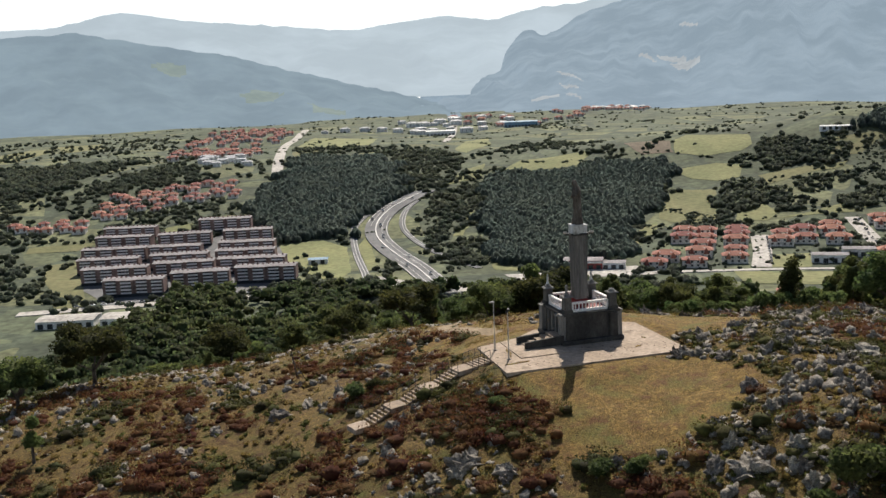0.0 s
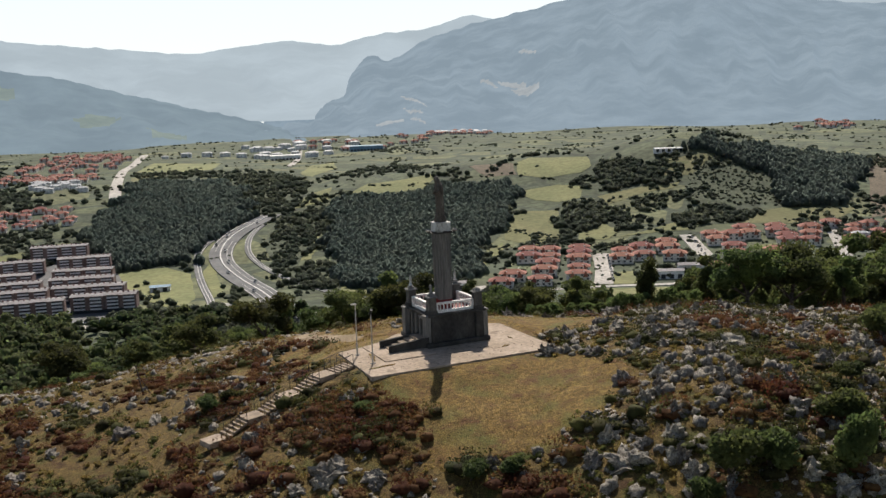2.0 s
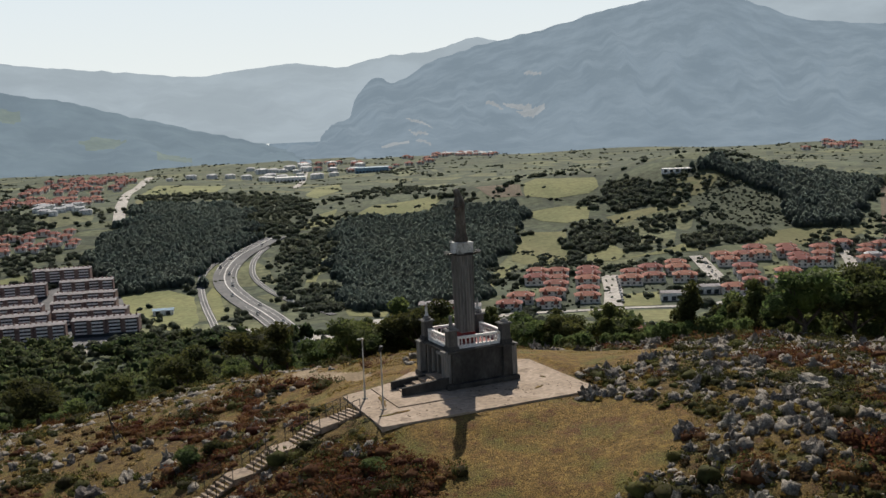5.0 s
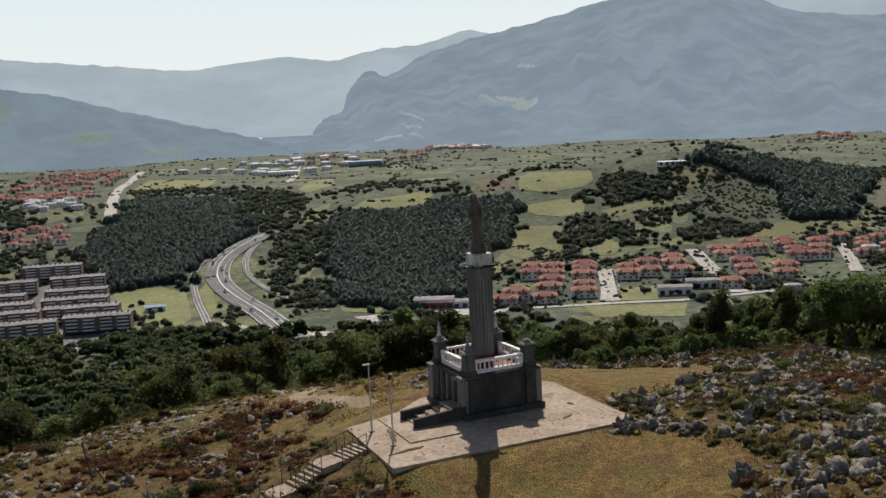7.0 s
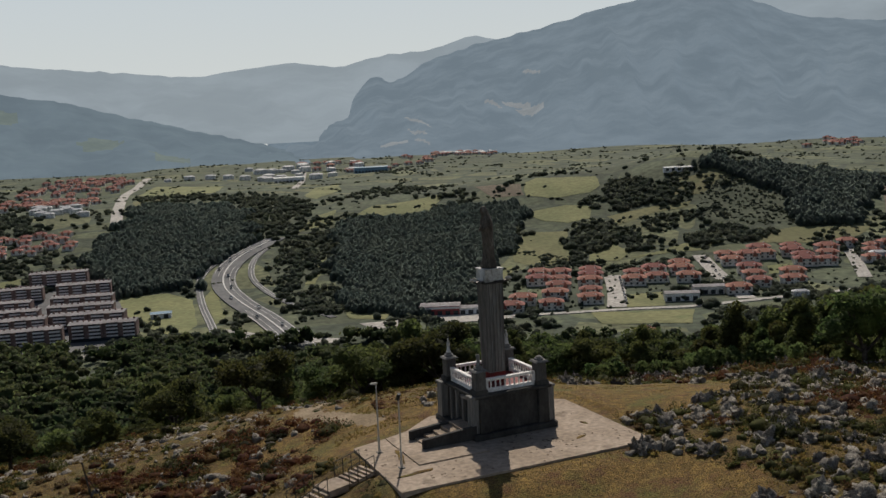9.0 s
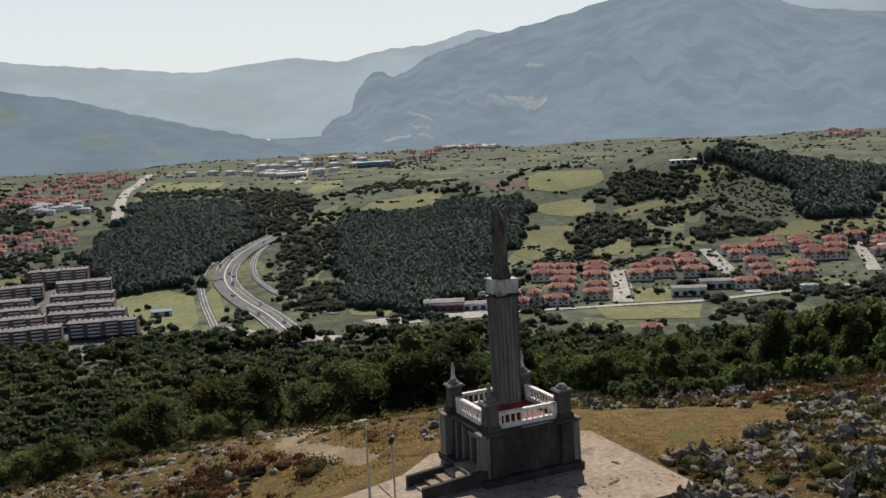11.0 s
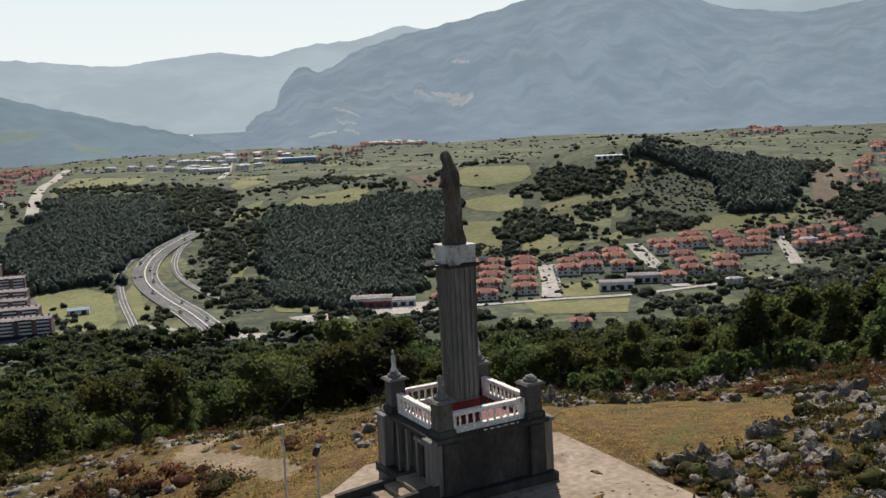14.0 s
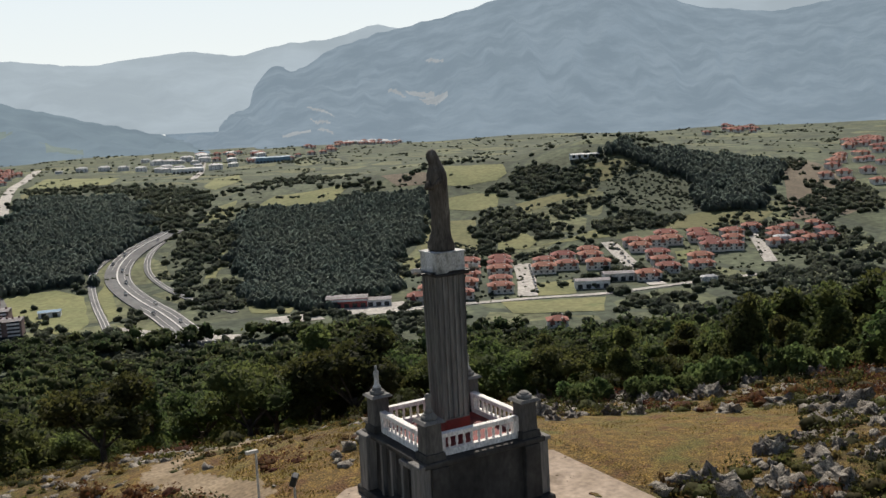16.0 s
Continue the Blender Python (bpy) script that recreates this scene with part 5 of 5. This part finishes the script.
for i in range(11000):
    u = 560 + 680 * wrng.uniform()
    share = wrng.uniform(-0.78, 0.5)
    u *= 1.5 if share < -0.4 and i % 2 else 1.0
    v = share * u
    x, y = 0.407 * u + 0.914 * v, 0.914 * u - 0.407 * v
    if noise.noise((x * 0.012, y * 0.012, 7)) + 0.4 * noise.noise((x * 0.04, y * 0.04, 9)) < (-0.12 if v < -0.4 * u else 0.08) or any((x - a) ** 2 + (y - b) ** 2 < r * r for a, b, r in CLEAR):
        continue
    far_spots.append((x, y, height(x, y) - 1, wrng.uniform(4, 8.5), wrng.uniform(0.75, 1.0), wrng.uniform(0, 6.28)))
for i in range(420):
    k = wrng.randint(2)
    x, y = (wrng.uniform(350, 520), wrng.uniform(590, 740)) if k else (wrng.uniform(510, 720), wrng.uniform(550, 700))
    far_spots.append((x, y, height(x, y) - 0.5, wrng.uniform(2.0, 4.0), 0.9, wrng.uniform(0, 6.28)))
# Hedges and single trees across the plateau.
for i in range(26000):
    u = 850 + 1650 * wrng.uniform() ** 1.2
    v = wrng.uniform(-0.52, 0.52) * u
    x, y = 0.407 * u + 0.914 * v, 0.914 * u - 0.407 * v
    line = abs(noise.noise((x * 0.009, y * 0.006, 3)))
    if line > 0.04 and not (i % 50 == 0):
        continue
    far_spots.append((x, y, height(x, y) - 1, wrng.uniform(2, 4.6) * (1 + u / 5000), 0.75, wrng.uniform(0, 6.28)))
far_lobes = [(0, 0, 0.42, 0.46, 0.46, 0.46), (0.26, 0.14, 0.5, 0.34, 0.34, 0.34), (-0.22, -0.18, 0.4, 0.36, 0.36, 0.34)]
pieces = []
for k in range(3):
    far_shape = join([leaf_cloud(wrng, far_lobes, 14, 0.11), lump(wrng, far_lobes, 1)])
    pieces.append(placed(far_shape, far_spots[k::3]))
tagged(fast_mesh("valley_woods", *join(pieces), FAR_WOODS, smooth=True), "dark green woods and hedges across the valley, paled with painted haze", "woods", kind="stuff")


def spire(rng):
    """A jagged plantation conifer of height 1, in quads."""
    V, F, n_ = [], [], 5
    for i, (r, z) in enumerate(((0.36, 0.15), (0.42, 0.45), (0.28, 0.76), (0.05, 1.0))):
        for j in range(n_):
            a = 6.283 * (j + 0.5 * (i % 2)) / n_
            k = r * rng.uniform(0.65, 1.3)
            V.append((k * math.cos(a), k * math.sin(a), z + 0.08 * rng.uniform(-1, 1)))
    for i in range(3):
        for j in range(n_):
            F.append((i * n_ + j, i * n_ + (j + 1) % n_, (i + 1) * n_ + (j + 1) % n_, (i + 1) * n_ + j))
    return np.array(V), np.array(F)


pieces = [placed(join([spire(wrng), leaf_cloud(wrng, [(0, 0, 0.6, 0.36, 0.36, 0.4)], 8, 0.09)]), spruce_spots[k::4]) for k in range(4)]
tagged(fast_mesh("plantation_woods", *join(pieces), SPRUCE, smooth=True), "dense dark conifer plantation on the valley slopes, paled with painted haze", "woods", kind="stuff")


# ---- valley: buildings ----
def flats():
    ob = new("apartment_block")
    tagged(ob, "brown brick apartment block with pale balcony bands", "apartment block", "rows of flats")
    part("ground_floor", block(-24, 24, -5.2, 5.2, -2, 3.0, bevel=0), GLASS, ob)
    for k in range(4):
        x0, s_ = -24 + 12 * k, (0.0 if k % 2 else 1.1)
        part("wall", block(x0 + 0.05, x0 + 11.95, -5.6 + s_, 5.6 + s_, 3.0, 14.6, bevel=0), BRICK_DARK, ob)
        part("roof", block(x0 - 0.3, x0 + 12.3, -6.4 + s_, 6.2 + s_, 14.6, 15.5, top=0.96, top_y=0.5, bevel=0), ROOF_GREY, ob)
        for cx in (1.5, 5.2, 9.4):
            part("chimney", block(x0 + cx, x0 + cx + 1.1, s_ - 0.6, s_ + 0.6, 15.2, 17.0, bevel=0), BRICK_DARK, ob)
        for f_ in range(4):
            z = 3.3 + 2.85 * f_
            part("balcony", block(x0 + 2.6, x0 + 10.6, -6.5 + s_, -5.6 + s_, z, z + 1.15, bevel=0), BAND_PALE, ob)
            for wx in (2.8, 5.5, 8.2):
                part("window", block(x0 + wx, x0 + wx + 2.3, -5.75 + s_, -5.62 + s_, z + 1.2, z + 2.6, bevel=0), GLASS, ob)
    return ob


FLATS = flats()
BLOCKS = ((-52, 960, 49, -16), (-58, 922, 47, -17), (-66, 870, 51, -13), (-64, 772, 47, -11), (-49, 715, 41, -14), (-3, 906, 44, -10), (-14, 855, 42, -15), (-10, 772, 44, -11), (0, 722, 40, -10),
          (38, 946, 46, -14), (54, 891, 41, -11), (48, 842, 45, -16), (43, 804, 46, -15), (44, 763, 50, -17), (50, 718, 43, -16), (-12, 812, 44, -13), (-70, 820, 46, -12))
for x, y, long_, rz in BLOCKS[1:]:
    copy_thing(FLATS, pose(x, y + 5, height(x, y), 0, 0, rz) @ Matrix.Diagonal((long_ / 43, 1.25, 0.9, 1)))
FLATS.matrix_basis = pose(-52, 965, height(-52, 960), 0, 0, -16) @ Matrix.Diagonal((1.06, 1.25, 0.86, 1))
draped("yard", ((-100, 800), (-70, 690), (75, 690), (85, 900), (70, 965), (-75, 985)), 0.3, ASPHALT, "grey paved ground between the flats", "yard", "structure", 4)


def hip_roof(w, d, z0, h, over=0.7):
    bm = bmesh.new()
    x, y = w / 2 + over, d / 2 + over
    k = max(0.5, x - y)
    b = [bm.verts.new(p) for p in ((-x, -y, z0), (x, -y, z0), (x, y, z0), (-x, y, z0))]
    e = [bm.verts.new(p) for p in ((-x, -y, z0 - 0.25), (x, -y, z0 - 0.25), (x, y, z0 - 0.25), (-x, y, z0 - 0.25))]
    r0, r1 = bm.verts.new((-k, 0, z0 + h)), bm.verts.new((k, 0, z0 + h))
    for f_ in ((b[0], b[1], r1, r0), (b[2], b[3], r0, r1), (b[1], b[2], r1), (b[3], b[0], r0), e[::-1]):
        bm.faces.new(f_)
    for i in range(4):
        j = (i + 1) % 4
        bm.faces.new((e[i], e[j], b[j], b[i]))
    return bm


def house(w, d, h, label, group, wall_mat=WALL_CREAM, roof_mat=ROOF_RED, bays=4):
    ob = new("house")
    tagged(ob, label, "house", group)
    part("wall", block(-w / 2, w / 2, -d / 2, d / 2, -2, h, bevel=0), wall_mat, ob)
    roof = part("roof", hip_roof(w, d, h, 2.6), roof_mat, ob)
    part("chimney", block(w * 0.2, w * 0.2 + 0.8, 0.4, 1.2, h + 1, h + 3.2, bevel=0), wall_mat, roof)
    for f_ in range(2):
        for i in range(bays):
            x = -w / 2 + w * (i + 0.5) / bays
            part("window", block(x - 0.75, x + 0.75, -d / 2 - 0.06, -d / 2 + 0.05, 0.9 + 2.7 * f_, 2.3 + 2.7 * f_, bevel=0), GLASS, ob)
    for i in (-0.28, 0.28):
        gable = box(bmesh.new(), w * i - 1.9, w * i + 1.9, -d / 2 - 0.9, 0, h - 2.6, h + 1.7, top=0.12, top_y=1.0)
        part("gable", gable, roof_mat, roof)
    for i in (0.25, 0.7):
        part("skylight", block(-w / 2 + w * i - 0.5, -w / 2 + w * i + 0.5, -d * 0.36, -d * 0.24, h + 1.05, h + 1.35, bevel=0), WHITE_WALL, roof)
    return ob


TERRACE_HOUSE = house(17, 10, 5.6, "cream terraced house with a red clay roof", "village houses")
def put(src, x, y, rz, k=1.0):
    m = pose(x, y, height(x, y) + 0.2, 0, 0, rz)
    if src.name in used:
        src.scale = (k, k, k)
        return copy_thing(src, m)
    used.add(src.name)
    src.matrix_basis = m @ Matrix.Diagonal((k, k, k, 1))
    return src


VILLAGE = [(416, 723), (403, 702), (431, 713), (419, 693), (404, 671), (386, 646), (364, 615), (457, 705), (447, 689), (436, 673), (416, 641), (399, 615), (355, 643), (334, 623), (483, 676), (468, 655), (504, 677), (490, 653), (534, 681), (523, 664), (511, 638)]
VILLAGE += [(585, 681), (578, 663), (623, 680), (616, 665), (652, 670), (642, 657), (675, 649), (661, 634), (644, 618), (628, 626), (572, 634), (559, 614), (543, 589), (589, 600), (569, 578), (705, 654), (511, 576), (600, 668), (638, 640)]
for i, (x, y) in enumerate(VILLAGE):
    put(TERRACE_HOUSE, x, y, -30 - 3 * (x > 510) + 4 * math.sin(i * 2.4), 1.12 + 0.08 * math.sin(i * 1.7))
OLD_HOUSE = house(14, 10, 5.0, "small old house with an orange clay roof", "old town houses", bays=2)
hrng = np.random.RandomState(5)


def scatter_houses(src, quad, n_, k0, k1, rz):
    pts = []
    tries_ = 0
    while len(pts) < n_ and tries_ < 4000:
        tries_ += 1
        s_, t_ = hrng.uniform(), hrng.uniform()
        a, b, c, d = (Vector((*q, 0)) for q in quad)
        p = (a * (1 - s_) + b * s_) * (1 - t_) + (d * (1 - s_) + c * s_) * t_
        if all((p - q).length > 15 for q in pts):
            pts.append(p)
            put(src, p.x, p.y, rz + hrng.uniform(-12, 12), hrng.uniform(k0, k1))


scatter_houses(OLD_HOUSE, ((-91, 1057), (-13, 1065), (-15, 1152), (-72, 1170)), 20, 0.75, 1.0, -12)
scatter_houses(OLD_HOUSE, ((-17, 1095), (68, 1087), (70, 1165), (-8, 1178)), 20, 0.75, 1.0, -12)
scatter_houses(OLD_HOUSE, ((-171, 1051), (-92, 1008), (-100, 1061), (-168, 1074)), 10, 0.75, 1.0, -12)
scatter_houses(OLD_HOUSE, ((-16, 1387), (107, 1384), (291, 2054), (110, 2090)), 90, 0.8, 1.2, -10)
scatter_houses(OLD_HOUSE, ((916, 769), (960, 701), (1491, 1100), (1260, 1012)), 34, 0.9, 1.2, -30)
scatter_houses(OLD_HOUSE, ((1435, 1461), (1535, 1410), (1957, 1802), (1792, 1809)), 20, 0.9, 1.3, -30)
scatter_houses(OLD_HOUSE, ((670, 601), (730, 578), (772, 626), (727, 647)), 10, 0.9, 1.1, -25)
PALE_ROOF = surface("pale_roof_sheets", (0.38, 0.38, 0.40), (0.47, 0.47, 0.48), 0.1, 0.6, 0.0, 8)
PALE_HOUSE = house(24, 12, 8.5, "pale three-storey villa on the plateau edge", "villas on the plateau", WHITE_WALL, PALE_ROOF, 3)
for x, y in ((293, 1831), (335, 1850), (373, 1850), (402, 1830), (423, 1790), (440, 1730), (476, 1741)):
    put(PALE_HOUSE, x, y, -14, 0.8)
scatter_houses(PALE_HOUSE, ((38, 1273), (95, 1269), (107, 1384), (41, 1380)), 12, 0.55, 0.7, -10)
scatter_houses(PALE_HOUSE, ((430, 1700), (560, 1640), (800, 2100), (480, 2050)), 22, 0.6, 1.0, -10)
scatter_houses(OLD_HOUSE, ((560, 1750), (760, 1700), (960, 2150), (640, 2200)), 22, 0.9, 1.3, -12)
scatter_houses(PALE_HOUSE, ((960, 2120), (1090, 2060), (1130, 2190), (1010, 2250)), 12, 0.5, 0.8, -20)
scatter_houses(OLD_HOUSE, ((940, 2080), (1090, 2040), (1140, 2200), (1000, 2260)), 18, 0.8, 1.2, -20)
put(PALE_HOUSE, 697, 610, -30, 0.62)
put(PALE_HOUSE, 538, 538, -25, 0.5)
LONE = house(13, 10, 5.0, "lone house with a red roof below the wood", "", bays=3)
put(LONE, 363, 494, -30)


def hall(name, w, d, h, wall_mat, roof_mat, label, band=None):
    ob = new(name)
    tagged(ob, label, "hall")
    part("wall", block(-w / 2, w / 2, -d / 2, d / 2, -2, h, bevel=0), wall_mat, ob)
    part("roof", block(-w / 2 - 0.5, w / 2 + 0.5, -d / 2 - 0.5, d / 2 + 0.5, h, h + 0.9, top_y=0.25, bevel=0), roof_mat, ob)
    if band:
        part("fascia", block(-w / 2 - 0.1, w / 2 + 0.1, -d / 2 - 0.12, -d / 2 + 0.05, h - 2.2, h - 0.6, bevel=0), band, ob)
    n_ = int(w / 6)
    for i in range(n_):
        x = -w / 2 + w * (i + 0.5) / n_
        part("door", block(x - 1.8, x + 1.8, -d / 2 - 0.08, -d / 2 + 0.05, 0, 3.4, bevel=0), GLASS, ob)
    return ob


put(hall("factory", 30, 16, 7, FACTORY_RED, ROOF_GREY, "red and grey factory hall by the road", WHITE_WALL), 288, 652, -28)
put(hall("workshop", 18, 12, 5, WHITE_WALL, ROOF_GREY, "grey workshop beside the factory"), 308, 640, -28)
put(hall("warehouse", 60, 30, 9, BLUE_ROOF, BLUE_ROOF, "blue warehouse on the plateau"), 636, 1710, -20)
put(hall("warehouse", 50, 24, 8, WHITE_WALL, WHITE_WALL, "white warehouse on the plateau"), 462, 1640, -18)
put(hall("shed", 38, 20, 5, WHITE_WALL, PALE_ROAD, "long pale shed by the main road"), -92, 640, -14)
put(hall("shed", 44, 20, 5, WHITE_WALL, PALE_ROAD, "long pale shed by the main road"), -48, 628, -14)
put(hall("barn", 34, 9, 4, WHITE_WALL, WHITE_WALL, "long white barn on the hill field"), 719, 921, -25)
put(hall("pavilion", 16, 9, 4, WHITE_WALL, BLUE_ROOF, "small pavilion in the park"), 100, 778, -14)
put(hall("school", 26, 12, 6, WHITE_WALL, ROOF_GREY, "white building beside the village street"), 461, 583, -30)
put(hall("school", 24, 12, 6, WALL_CREAM, ROOF_GREY, "pale flat building beside the village street"), 494, 592, -30)


def car():
    ob = new("car")
    tagged(ob, "small car on the valley road", "car", "cars")
    part("body", block(-2.1, 2.1, -0.9, 0.9, 0.35, 0.95, bevel=0.12), CAR_PAINT, ob)
    part("cabin", block(-1.2, 1.1, -0.8, 0.8, 0.95, 1.5, top=0.8, bevel=0.08), GLASS, ob)
    for x in (-1.35, 1.35):
        for y in (-0.85, 0.85):
            part("wheel", rod(bmesh.new(), (x, y - 0.12, 0.34), (x, y + 0.12, 0.34), 0.34, sides=10), DARK_METAL, ob)
    return ob


CAR = car()


def park(x, y, rz, lift, k=1.0):
    m = pose(x, y, height(x, y) + lift, 0, 0, rz)
    if CAR.name in used:
        CAR.scale = (k, k, k)
        return copy_thing(CAR, m)
    used.add(CAR.name)
    CAR.matrix_basis = m
    return CAR


for i, off in ((12, 5), (22, -5), (28, -7.5), (33, 4), (41, 5), (48, -4), (55, 6), (60, -6), (66, 4)):
    d = (hwy_line[i + 1] - hwy_line[i]).normalized()
    park(hwy_line[i].x - d.y * off, hwy_line[i].y + d.x * off, math.degrees(math.atan2(d.y, d.x)), 1.42, 1.25)
for i in range(9):
    park(466 - 6.1 * i + 4, 682 - 10 * i - 3, 58 if i % 3 else 61, 1.12)
    park(568 - 7.2 * i + 4, 694 - 13.6 * i - 2, 62, 1.12)
for i in range(16):
    park(-90 + 9.4 * i + hrng.uniform(-2, 2), 692 - 0.9 * i + hrng.uniform(-1, 1), -6, 1.0)


# ---- small things on the hilltop ----
wood_post = thing("wooden_post", -22.7, 11.2, height(-22.7, 11.2), "leaning weathered wooden post on the slope", "post")
part("shaft", rod(bmesh.new(), (0, 0, -0.3), (-0.45, 0.1, 2.6), 0.07, 0.05), BARK, wood_post)
part("stay", rod(bmesh.new(), (0.7, 0.2, -0.2), (-0.3, 0.1, 1.7), 0.04, 0.03), BARK, wood_post)

LITTER = surface("dead_leaves", (0.06, 0.04, 0.025), (0.11, 0.07, 0.04), 3.0, 0.9, 0.1)
lrng = np.random.RandomState(9)
flake = (np.array([(-0.5, -0.3, 0.004), (0.4, -0.4, 0.012), (0.5, 0.3, 0.004), (-0.3, 0.45, 0.014)]), np.array([[0, 1, 2, 3]]))
bits = []
for i in range(420):
    x, y = lrng.uniform(-9.2, 6.0), lrng.uniform(-7.6, 3.0)
    if max(abs(x), abs(y)) < 3.0 or (y > 0 and x < -4) or noise.noise((x * 0.5, y * 0.5, 14)) < 0.0:
        continue
    bits.append((x, y, 0.006, lrng.uniform(0.05, 0.2), 1.0, lrng.uniform(0, 6.28)))
scrap = placed(flake, bits)
raw("litter", [tuple(v) for v in scrap[0]], [tuple(f) for f in scrap[1]], LITTER)
tagged(bpy.data.objects["litter"], "dead leaves and dirt blown over the terrace", "litter", kind="stuff")
